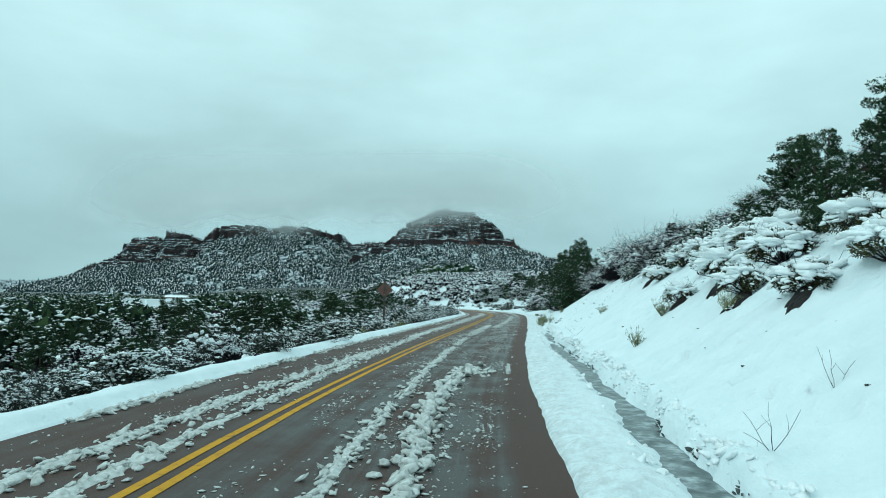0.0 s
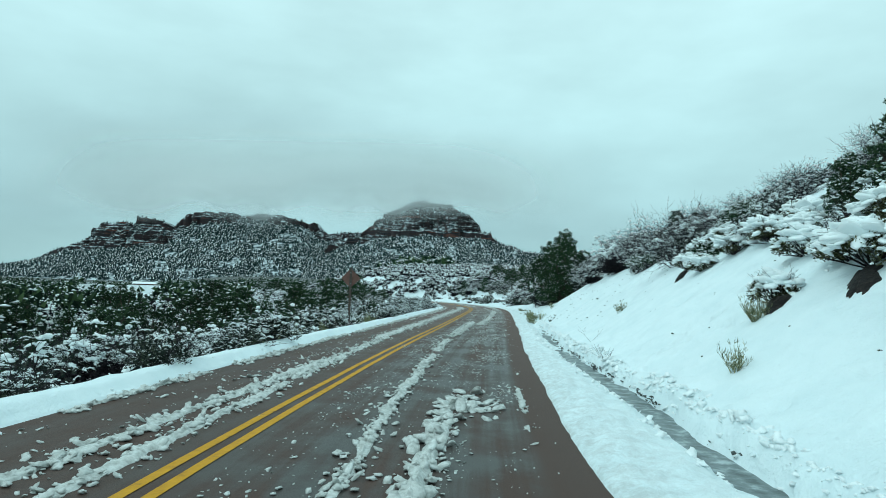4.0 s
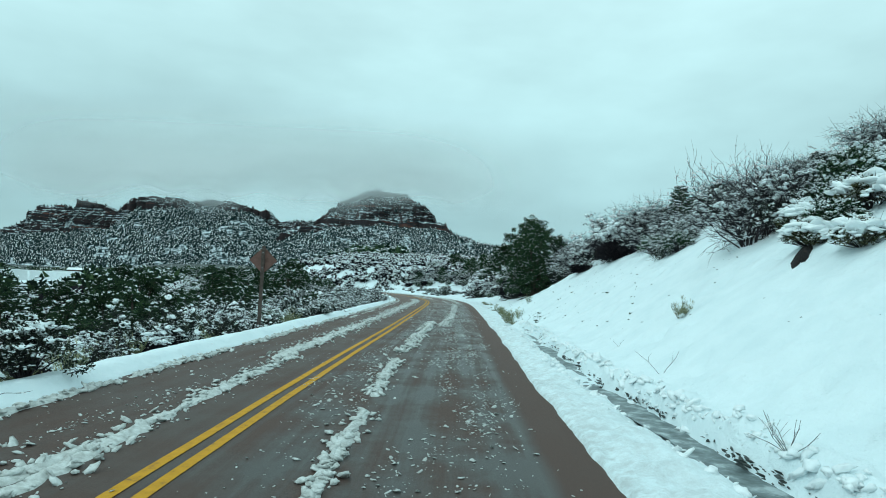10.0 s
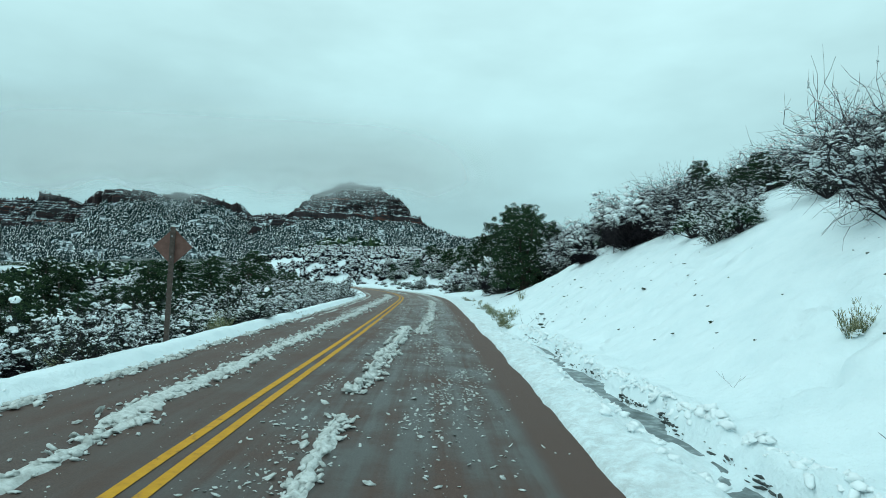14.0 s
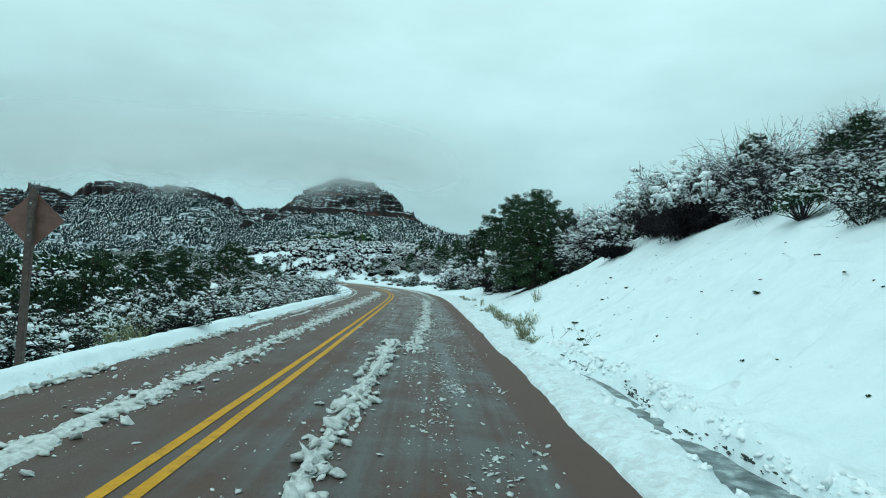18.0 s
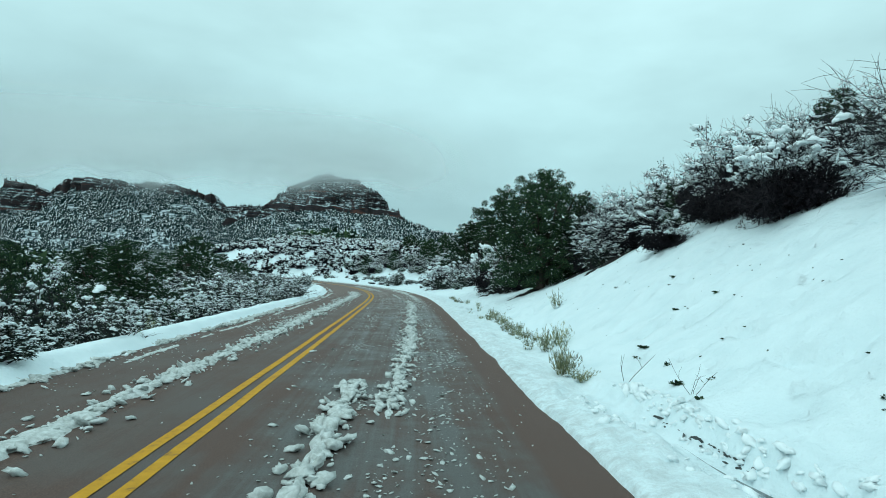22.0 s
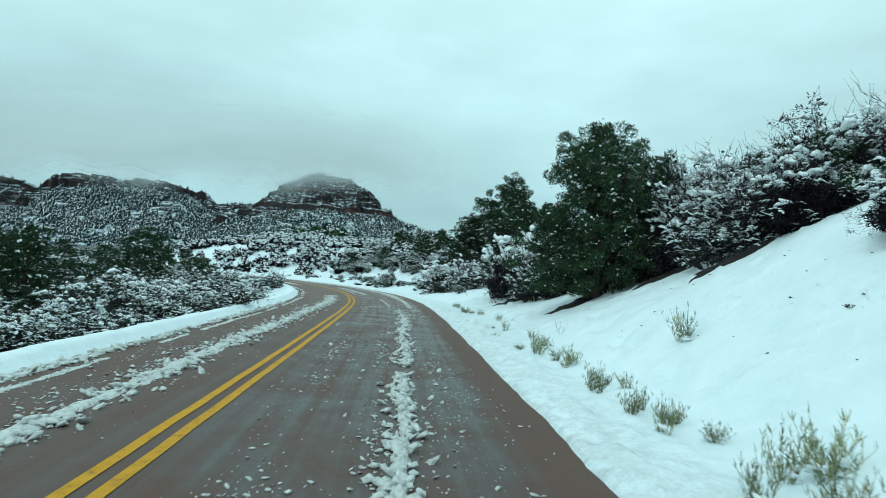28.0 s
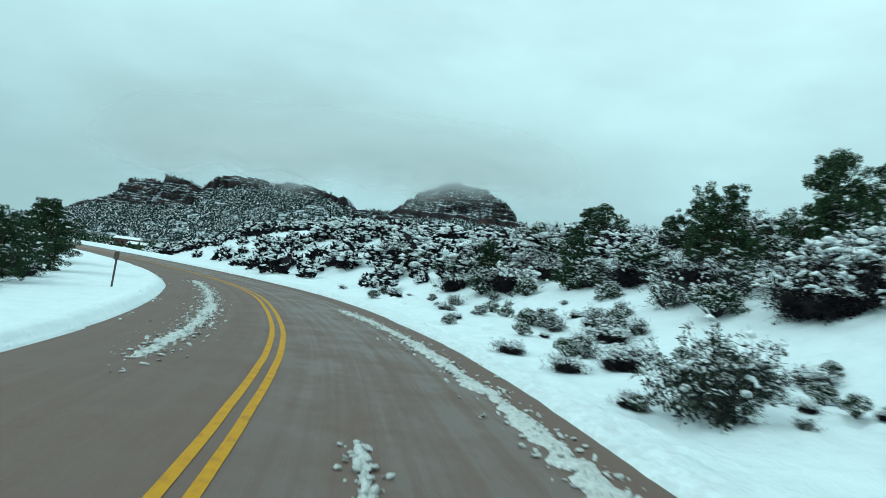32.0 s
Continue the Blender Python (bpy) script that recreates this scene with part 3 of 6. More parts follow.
def pad(geo, rng, c, s):
    """A small heap of settled snow: several lumps run together."""
    yaw = rng.rand() * 6.28
    for j in range(3 + rng.randint(3)):
        a = rng.randn() * s * 0.8
        q = (c[0] + a * math.cos(yaw) + rng.randn() * s * 0.35, c[1] + a * math.sin(yaw) + rng.randn() * s * 0.35, c[2] - abs(a) * 0.35 + rng.randn() * s * 0.25)
        r = s * (0.5 + 0.6 * rng.rand())
        lump(geo, rng, q, (r * 1.5, r * 1.05, r * 0.55), 0 if s < 0.03 else 1, 0.3, yaw + 0.5 * rng.randn(), 0.4)


def bough(geo, rng, p, d, length, w, count=3, level=0):
    """Snow lying along a branch from p on towards d, thick in the middle and hanging over at the end."""
    yaw = math.atan2(d[1], d[0])
    flat = math.hypot(d[0], d[1])
    for k in range(count):
        u = k / max(1, count - 1)
        a = (u - 0.35) * length
        r = w * (0.65 + 0.6 * math.sin(math.pi * (0.2 + 0.7 * u))) * (0.8 + 0.4 * rng.rand())
        q = (p[0] + a * math.cos(yaw) * flat + 0.25 * w * rng.randn(), p[1] + a * math.sin(yaw) * flat + 0.25 * w * rng.randn(), p[2] + 0.45 * w + a * 0.5 * d[2] - 0.5 * length * max(0.0, u - 0.6))
        lump(geo, rng, q, (max(r, 0.42 * length / count * 2.2), r * 1.05, r * 0.72), level, 0.28, yaw + 0.3 * rng.randn(), 0.45)


def tube(geo, pts, radii, sides=3):
    pts = np.asarray(pts, float)
    n = len(pts)
    d = np.gradient(pts, axis=0)
    d /= np.linalg.norm(d, axis=1, keepdims=True) + 1e-9
    ref = np.where(np.abs(d[:, 2:3]) < 0.9, [[0, 0, 1.0]], [[1.0, 0, 0]])
    a = np.cross(d, ref)
    a /= np.linalg.norm(a, axis=1, keepdims=True) + 1e-9
    b = np.cross(d, a)
    ang = np.arange(sides) * 2 * math.pi / sides
    ring = pts[:, None] + np.asarray(radii)[:, None, None] * (a[:, None] * np.cos(ang)[None, :, None] + b[:, None] * np.sin(ang)[None, :, None])
    f = []
    for i in range(n - 1):
        for k in range(sides):
            k2 = (k + 1) % sides
            f.append((i * sides + k, i * sides + k2, (i + 1) * sides + k2, (i + 1) * sides + k))
    geo.put(ring.reshape(-1, 3), f)


def sprigs(geo, rng, c, r, count, size, up=0.3, slim=0.30):
    """Small pointed leaf sprays round c, standing outwards."""
    d = rng.randn(count, 3)
    d /= np.linalg.norm(d, axis=1, keepdims=True)
    p = np.asarray(c) + d * np.asarray(r) * (0.45 + 0.6 * rng.rand(count, 1))
    t = d + np.array([0, 0, up]) + 0.5 * rng.randn(count, 3)
    t /= np.linalg.norm(t, axis=1, keepdims=True)
    s = np.cross(t, rng.randn(count, 3))
    s /= np.linalg.norm(s, axis=1, keepdims=True)
    ln = size * (0.6 + 0.9 * rng.rand(count, 1))
    w = ln * slim
    v = np.stack([p - s * w, p + s * w, p + t * ln * 1.2 + s * w * 0.4, p + t * ln * 1.2 - s * w * 0.4], 1).reshape(-1, 3)
    geo.put(v, np.arange(count * 4).reshape(-1, 4))


def part(name, geo, material, parent, label="", smooth=True):
    me = geo if isinstance(geo, bpy.types.Mesh) else geo.mesh(name, material, smooth)
    ob = new(name, me)
    ob.parent = parent
    if label:
        ob["label"] = label
    return ob


def branch(geo, rng, p, d, length, radius, segs=3, droop=0.0, wander=0.22, sides=3):
    pts = [np.array(p, float)]
    d = np.array(d, float)
    for i in range(segs):
        d = d + wander * rng.randn(3) + np.array([0, 0, droop])
        d /= np.linalg.norm(d)
        pts.append(pts[-1] + d * length / segs)
    tube(geo, pts, np.linspace(radius, radius * 0.45, segs + 1), sides)
    return pts, d


# ---- plant kinds: one unit is about one metre of plant height ----
def scrub_meshes(seed, spread=0.75, leafy=0.35, snowy=1.0, stems=15, strips=1.0, core=False, thin=1.0):
    """A leafless or thin-leaved snow-laden shrub: twigs, leaves and the snow on them."""
    rng = np.random.RandomState(seed)
    tw, sn, lf = Geo(), Geo(), Geo()
    nodes = []
    for k in range(stems):
        az = 2 * math.pi * (k + rng.rand()) / stems
        lean = spread * (0.3 + 0.9 * rng.rand())
        d = np.array([math.cos(az) * lean, math.sin(az) * lean, 1.0])
        pts, d1 = branch(tw, rng, (0.10 * math.cos(az), 0.10 * math.sin(az), -0.12), d / np.linalg.norm(d), 0.52 + 0.3 * rng.rand(), 0.016 * thin, 5 if thin < 0.5 else 3, 0.0, 0.24 if thin < 0.5 else 0.22, 4)
        for q in pts[1:]:
            for j in range(2 if q is not pts[-1] else 3):
                dd = d1 + 0.75 * rng.randn(3) + np.array([0, 0, 0.15])
                dd /= np.linalg.norm(dd)
                p2, d2 = branch(tw, rng, q, dd, 0.24 + 0.2 * rng.rand(), 0.007 * thin, 2)
                nodes.append((p2[1], d2, 0))
                for m_ in range(3 if thin == 1.0 else 5):
                    d3 = d2 + 0.7 * rng.randn(3) + np.array([0, 0, 0.2])
                    d3 /= np.linalg.norm(d3)
                    p3, d4 = branch(tw, rng, p2[1 + m_ % 2], d3, 0.13 + 0.15 * rng.rand(), 0.004 * thin, 2)
                    nodes.append((p3[1], d4, 1))
    for p, d, lev in nodes:
        if rng.rand() < (0.34 if lev else 0.5) * snowy and (not core or p[2] > 0.30 + 0.16 * rng.rand()):
            w = (0.009 + 0.012 * rng.rand() ** 1.4) * thin ** 0.6
            bough(sn, rng, p, d, 0.05 + 0.07 * rng.rand(), w, 3)
        if rng.rand() < leafy:
            sprigs(lf, rng, p, (0.06, 0.06, 0.05), 22 if core else 11, 0.018 if core else 0.030)
    # heavier loads on the outer and upper boughs
    outer = [n for n in nodes if n[0][2] + 0.7 * math.hypot(n[0][0], n[0][1]) > 0.55 and n[0][2] > (0.42 if core else 0.2)]
    for k in range(int(34 * snowy * strips)):
        p, d, lev = outer[rng.randint(len(outer))]
        w = (0.018 + 0.022 * rng.rand() ** 1.3) * (0.85 + 0.15 * strips)
        bough(sn, rng, p, d, 0.09 + 0.12 * rng.rand(), w, 4, 1 if strips > 1 else 0)
    # the tangle inside; where cored, the shade under the load is in its colour
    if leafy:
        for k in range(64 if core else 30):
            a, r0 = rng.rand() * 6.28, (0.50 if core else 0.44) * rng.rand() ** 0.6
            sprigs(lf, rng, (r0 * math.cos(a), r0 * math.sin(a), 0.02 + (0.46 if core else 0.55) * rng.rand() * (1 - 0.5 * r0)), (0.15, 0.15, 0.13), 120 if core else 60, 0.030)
    return tw.mesh("stems", TWIG), lf.mesh("leaves", SHADE_TWIGS if core else LEAF_GREY, False) if leafy else None, sn.mesh("snow_load", SNOW)


def dense_shrub_meshes(seed, pads=16, light=False):
    """A rounded evergreen shrub, dark inside, with heavy pads of snow."""
    rng = np.random.RandomState(seed)
    tw, sn, lf = Geo(), Geo(), Geo()
    for k in range(34):
        az, el = rng.rand() * 6.28, rng.rand() ** 0.7 * 1.35
        rad = 0.42 + 0.2 * rng.rand()
        c = np.array([math.cos(az) * math.cos(el) * rad, math.sin(az) * math.cos(el) * rad, 0.12 + 0.74 * math.sin(el) * (0.8 + 0.35 * rng.rand())])
        branch(tw, rng, (0, 0, -0.1), c / np.linalg.norm(c), np.linalg.norm(c) * 1.1, 0.02, 3, 0, 0.12, 3)
        sprigs(lf, rng, c, (0.19, 0.19, 0.15), 190, 0.034)
        if rng.rand() < pads / 34.0 * (0.7 + 0.7 * (c[2] > 0.4)):
            for j in range(3):
                pad(sn, rng, c + np.array([0.10 * rng.randn(), 0.10 * rng.randn(), 0.10 + 0.04 * rng.rand()]), 0.020 + 0.030 * rng.rand())
        for j in range(9):
            q = c + rng.randn(3) * 0.13
            bough(sn, rng, q + np.array([0, 0, 0.04]), c / np.linalg.norm(c) + 0.4 * rng.randn(3), 0.05 + 0.07 * rng.rand(), 0.010 + 0.013 * rng.rand(), 3)
    return tw.mesh("stems", TWIG), lf.mesh("leaves", LEAF_GREY if light else LEAF, False), sn.mesh("snow_load", SNOW)


def laden_meshes(seed):
    """A low bush buried under pillows of snow, dark beneath them."""
    rng = np.random.RandomState(seed)
    tw, sn, lf = Geo(), Geo(), Geo()
    for k in range(30):
        az, el = rng.rand() * 6.28, rng.rand() * 1.2
        c = np.array([math.cos(az) * math.cos(el) * 0.5, math.sin(az) * math.cos(el) * 0.5, 0.08 + 0.55 * math.sin(el)])
        branch(tw, rng, (0, 0, -0.1), c / np.linalg.norm(c), np.linalg.norm(c) * 1.25, 0.016, 3, 0, 0.15, 3)
        sprigs(lf, rng, c, (0.17, 0.17, 0.13), 150, 0.034)
        for j in range(6):
            s = 0.012 + 0.02 * rng.rand()
            lump(sn, rng, c + rng.randn(3) * 0.12 + np.array([0, 0, 0.05]), (s * 1.4, s, s * 0.8), 0, 0.35, rng.rand() * 6, 0.3)
    # mantle of snow over the dome, sagging outwards
    for k in range(44):
        az, rr = rng.rand() * 6.28, 0.55 * rng.rand() ** 0.6
        if fbm(np.array([math.cos(az) * rr * 5 + seed]), np.array([math.sin(az) * rr * 5 + 2.5]), 2)[0] > 0.39:
            s = 0.13 + 0.08 * rng.rand()
            lump(sn, rng, (math.cos(az) * rr, math.sin(az) * rr, 0.62 * math.sqrt(max(0.03, 1 - (rr / 0.66) ** 2)) - 0.02), (s * 1.5, s * 1.05, s * 0.55), 1, 0.14, az, 0.4)
    for k in range(170):
        az, rr = rng.rand() * 6.28, 0.64 * rng.rand() ** 0.6
        if fbm(np.array([math.cos(az) * rr * 5 + seed]), np.array([math.sin(az) * rr * 5 + 2.5]), 2)[0] < 0.38:
            continue
        dome = math.sqrt(max(0.03, 1 - (rr / 0.66) ** 2))
        q = np.array([math.cos(az) * rr, math.sin(az) * rr, 0.66 * dome + 0.04 * rng.randn()])
        s = 0.03 + 0.06 * rng.rand() ** 1.6
        lump(sn, rng, q, (s * 1.5, s, s * 0.65), 1, 0.24, az, 0.35)
    # wispy stems standing out of it
    for k in range(16):
        a = rng.rand() * 6.28
        dd = np.array([math.cos(a) * 0.7, math.sin(a) * 0.7, 0.9])
        branch(tw, rng, dd * 0.45, dd / np.linalg.norm(dd), 0.35 + 0.25 * rng.rand(), 0.006, 3, -0.06, 0.2)
    return tw.mesh("stems", TWIG), lf.mesh("leaves", OLIVE, False), sn.mesh("snow_load", SNOW)


def juniper_meshes(seed, lobes=9, width=0.34, snow=0.45, tall=0.0, leaves=150, leaf=0.0105, load=1.0):
    """A many-stemmed juniper, one unit high: lopsided lobes of foliage on leaning stems, foliage down to the ground."""
    rng = np.random.RandomState(seed)
    tr_, lf, sn = Geo(), Geo(), Geo()
    spots = []
    for k in range(lobes):
        t = (k + 0.2 + 0.6 * rng.rand()) / lobes
        az = 2.4 * k + rng.randn() * 0.5
        z = 0.14 + 0.70 * t
        rad = width * (1.05 - (0.62 + 0.25 * tall) * t ** 2.6) * (0.45 + 0.65 * rng.rand())
        spots.append((np.array([math.cos(az) * rad, math.sin(az) * rad, z]), (0.13 + 0.09 * rng.rand()) * (1.12 - 0.40 * t)))
    spots.append((np.array([0.03 * rng.randn(), 0.03 * rng.randn(), 0.87]), 0.10 + 0.03 * rng.rand()))
    spots.append((np.array([0.0, 0.0, 0.13]), 0.22))
    spots.append((np.array([0.0, 0.0, 0.42]), 0.20))
    for c, r in spots:
        a0 = np.array([0.03 * rng.randn(), 0.03 * rng.randn(), -0.06])
        tube(tr_, [a0, a0 + (c - a0) * np.array([0.25, 0.25, 0.5]), c, c + np.array([c[0] * 0.1, c[1] * 0.1, r * 0.4])], [0.022, 0.014, 0.008, 0.003], 6)
        n = int(10 + 640 * r * r)
        for m_ in range(n):
            dd = rng.randn(3)
            dd /= np.linalg.norm(dd)
            p = c + dd * r * np.array([1.1, 1.1, 1.0]) * (0.12 + 0.98 * rng.rand() ** 0.6)
            p[2] = max(p[2], 0.03)
            if m_ % 3 == 0:
                tube(tr_, [c, (c + p) / 2 + rng.randn(3) * 0.012, p], [0.004, 0.003, 0.0015], 3)
            size = 0.034 + 0.016 * rng.rand()
            sprigs(lf, rng, p, (size, size, size * 0.8), leaves, leaf, 0.7, 0.3)
            if rng.rand() < snow * 0.8 and dd[2] > -0.3:
                for j in range(1 + rng.randint(2)):
                    w = (0.006 + 0.009 * rng.rand() ** 1.5) * load
                    bough(sn, rng, p + np.array([rng.randn() * size * 0.6, rng.randn() * size * 0.6, size * (0.5 + 0.4 * rng.rand())]), dd, (0.03 + 0.03 * rng.rand()) * load, w, 3)
            w = 0.003 + 0.004 * rng.rand()
            lump(sn, rng, p + rng.randn(3) * size * 0.7, (w * 1.6, w, w * 0.7), 0, 0.35, rng.rand() * 6, 0.3)
    return tr_.mesh("trunk", BARK), lf.mesh("crown", LEAF, False), sn.mesh("snow_load", SNOW)


def grass_meshes(seed, blades=70, spread=0.5, snow=True):
    """A tuft of thin dry stems with narrow pale leaves along them, snow caught at its foot."""
    rng = np.random.RandomState(seed)
    bl, sn = Geo(), Geo()
    for k in range(blades):
        a, r0 = rng.rand() * 6.28, 0.16 * rng.rand() ** 0.5
        lean = spread * rng.rand() ** 0.8
        d = np.array([math.cos(a) * lean, math.sin(a) * lean, 1.0])
        d /= np.linalg.norm(d)
        ln = (0.45 + 0.6 * rng.rand()) * (1 - 0.35 * lean)
        pts, d2 = branch(bl, rng, (r0 * math.cos(a), r0 * math.sin(a), -0.08), d, ln, 0.0065, 3, -0.01, 0.09)
        for q in pts[1:]:
            sprigs(bl, rng, q, (0.025, 0.025, 0.06), 4, 0.095, 2.2, 0.08)
    if snow:
        for k in range(6):
            a = rng.rand() * 6.28
            pad(sn, rng, (0.2 * math.cos(a), 0.2 * math.sin(a), 0.04 + 0.2 * rng.rand()), 0.04 + 0.04 * rng.rand())
    return bl, sn


# ---- things made of them ----
def thing(name, label, category, group, meshes, names, m):
    root = new(name)
    root.empty_display_size = 0.2
    for me, n in zip(meshes, names):
        if me is not None:
            p = part(n, me, None, root)
            if n != "trunk":
                p["kind"] = "stuff"
    root.matrix_basis = m
    return tagged(root, label, category, group)


class Kind:
    """One kind of plant: the first is built, the others are copies of it."""

    def __init__(self, name, label, category, group, makers, names):
        self.args, self.makers, self.names, self.first = (name, label, category, group), makers, names, {}

    def stand(self, x, y, size, yaw, variant, wide=1.0, sink=0.0, label="", tilt=0.0):
        variant %= len(self.makers)
        z = h1(x, y) - sink
        m = pose(x, y, z, tilt, 0, math.degrees(yaw)) @ Matrix.Diagonal((size * wide, size * wide, size, 1))
        if variant not in self.first:
            ob = thing(*self.args, self.makers[variant](), self.names, m)
            self.first[variant] = ob
        else:
            ob = copy_thing(self.first[variant], Matrix.Identity(4))
            ob.matrix_basis = m
        if label:
            ob["label"] = label
        return ob


PN = ("branchwork", "foliage", "snow_load")
scrub = Kind("scrub_bush", "leafless brown scrub bush laden with fresh snow", "bush", "scrub bushes in the snow",
             [lambda: scrub_meshes(11), lambda: scrub_meshes(12, 0.95, 0.25, 1.0, 14), lambda: scrub_meshes(13, 0.6, 0.5, 0.9, 14), lambda: scrub_meshes(14, 0.85, 0.15, 0.75, 16), lambda: scrub_meshes(28, 0.9, 0.9, 1.0, 16, 1.5, False, 0.8)], PN)
bare = Kind("bare_shrub", "tall bare dark-twigged shrub with a little snow", "shrub", "bare shrubs on the bank",
            [lambda: scrub_meshes(21, 0.40, 0.0, 0.55, 36, 1.1, False, 0.49), lambda: scrub_meshes(22, 0.48, 0.0, 0.5, 36, 1.1, False, 0.49)], PN)
dense = Kind("evergreen_bush", "dark evergreen bush under heavy pads of snow", "bush", "evergreen bushes in the snow",
             [lambda: dense_shrub_meshes(31, 18), lambda: dense_shrub_meshes(32, 12), lambda: dense_shrub_meshes(33, 30, True), lambda: dense_shrub_meshes(34, 20, True)], PN)
laden = Kind("pillowed_bush", "low bush buried under thick pillows of snow", "bush", "pillowed bushes on the bank",
             [lambda: laden_meshes(35), lambda: laden_meshes(36), lambda: laden_meshes(37)], PN)
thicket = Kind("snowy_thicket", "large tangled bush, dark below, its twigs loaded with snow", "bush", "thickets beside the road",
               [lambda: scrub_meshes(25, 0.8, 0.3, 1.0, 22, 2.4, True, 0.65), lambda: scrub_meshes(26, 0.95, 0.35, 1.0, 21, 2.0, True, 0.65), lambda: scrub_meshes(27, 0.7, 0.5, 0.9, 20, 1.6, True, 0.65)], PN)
tree = Kind("juniper_tree", "dark green juniper tree with snow on its branches", "tree", "junipers among the scrub",
            [lambda: juniper_meshes(41, 9, 0.36, 0.5, 0.0, 150, 0.0105, 0.9), lambda: juniper_meshes(42, 10, 0.28, 0.55, 1.0), lambda: juniper_meshes(43, 11, 0.42, 0.5, 0.0, 150, 0.0105, 0.9), lambda: juniper_meshes(47, 14, 0.37, 0.4, 0.5, 200, 0.0085, 0.8), lambda: juniper_meshes(45, 24, 0.36, 0.5, 0.2, 240, 0.0072, 0.5), lambda: juniper_meshes(46, 8, 0.46, 0.6, 0.0, 150, 0.0105, 1.0)],
            ("trunk", "crown", "snow_load"))


def grass_maker(seed, blades, spread, snow=True):
    def make():
        bl, sn = grass_meshes(seed, blades, spread, snow)
        return bl.mesh("blades", DRY, False), sn.mesh("snow_load", SNOW) if snow else None
    return make


grass = Kind("grass_tuft", "yellow-green dry grass tuft poking through the snow", "grass tuft", "grass tufts beside the road",
             [grass_maker(51, 34, 0.6), grass_maker(52, 22, 0.45), grass_maker(53, 52, 0.8)], ("foliage", "snow_load"))


def twig_maker(seed, n):
    def make():
        rng = np.random.RandomState(seed)
        g = Geo()
        for k in range(n):
            a = rng.rand() * 6.28
            d = np.array([math.cos(a) * 0.6, math.sin(a) * 0.6, 0.8])
            pts, d2 = branch(g, rng, (0.03 * rng.randn(), 0.03 * rng.randn(), -0.05), d / np.linalg.norm(d), 0.6 + 0.4 * rng.rand(), 0.007, 4, -0.02, 0.14)
            branch(g, rng, pts[2], d2 + 0.6 * rng.randn(3), 0.3, 0.004, 2)
        return (g.mesh("stalks", TWIG),)
    return make


twigs = Kind("dead_stalks", "thin dead brown stalks sticking out of the snow", "dead plant", "dead stalks on the snow bank",
             [twig_maker(61, 9), twig_maker(62, 4), twig_maker(63, 2)], ("branchwork",))

prng = np.random.RandomState(99)


def rnd(a, b):
    return a + (b - a) * prng.rand()


def at_road(o, y):
    """The ground point o metres off the middle line at y."""
    return float(mid(y)) + o / float(mid_cos(y)), y


# the named trees and bushes of the cut slope: x, y, size, variant, width
for x, y, top, v, w in ((5.38, 51.2, 5.9, 4, 0.98), (5.9, 62.3, 5.0, 4, 1.0), (9.7, 83.6, 10.0, 3, 1.0), (6.6, 84.0, 6.6, 1, 1.15), (11.3, 77.5, 7.1, 1, 1.1), (9.5, 19.4, 5.6, 0, 1.2), (5.75, 11.6, 4.75, 0, 0.72), (6.3, 10.4, 5.4, 1, 0.9),
                        (4.4, 99.0, 5.0, 1, 0.8), (9.3, 40.0, 5.3, 0, 1.1), (8.6, 96.0, 7.4, 2, 0.95), (6.4, 16.9, 4.4, 5, 0.9), (5.2, 93.4, 6.0, 1, 0.9), (3.8, 97.0, 5.6, 0, 1.0), (8.3, 41.8, 5.25, 2, 0.9), (8.6, 46.4, 5.0, 2, 0.9)):
    tree.stand(x, y, max(1.2, top - h1(x, y)), rnd(0, 6), v, w)
for x, y, s, v, w in ((5.95, 25.6, 1.95, 0, 1.0), (7.3, 35.6, 2.0, 1, 1.0), (8.2, 30.0, 1.8, 0, 1.0), (7.3, 48.9, 2.5, 1, 1.0), (8.8, 39.8, 1.9, 0, 1.1), (8.0, 51.0, 2.2, 0, 1.0), (6.9, 46.6, 1.7, 0, 1.1), (8.6, 47.3, 1.9, 1, 1.1), (9.6, 45.0, 1.8, 0, 1.1)):
    bare.stand(x, y, s, rnd(0, 6), v, w)
for x, y, s, v, w in ((5.7, 22.5, 0.7, 1, 1.2), (6.6, 15.6, 0.8, 0, 1.4),
                      (2.0, 86.6, 0.3, 1, 1.2), (2.9, 88.2, 0.25, 0, 1.2),
                      (2.6, 93.3, 0.85, 1, 1.2), (-1.2, 90.1, 0.38, 1, 1.2), (-1.8, 96.4, 0.5, 0, 1.2), (2.7, 80.2, 0.6, 2, 1.2), (4.1, 70.1, 0.5, 1, 1.2)):
    dense.stand(x, y, s, rnd(0, 6), v, w)
for x, y, s, v in ((0.1, 85.3, 1.1, 4), (3.4, 74.0, 1.35, 1), (4.5, 73.2, 1.4, 0), (5.6, 76.0, 1.6, 2), (4.8, 77.6, 1.6, 3), (4.9, 56.2, 1.7, 0), (6.3, 47.2, 1.3, 1), (7.4, 52.8, 1.8, 0), (6.2, 59.8, 1.9, 0), (4.0, 92.0, 1.5, 0), (5.2, 91.5, 1.6, 1)):
    scrub.stand(x, y, s, rnd(0, 6), v)
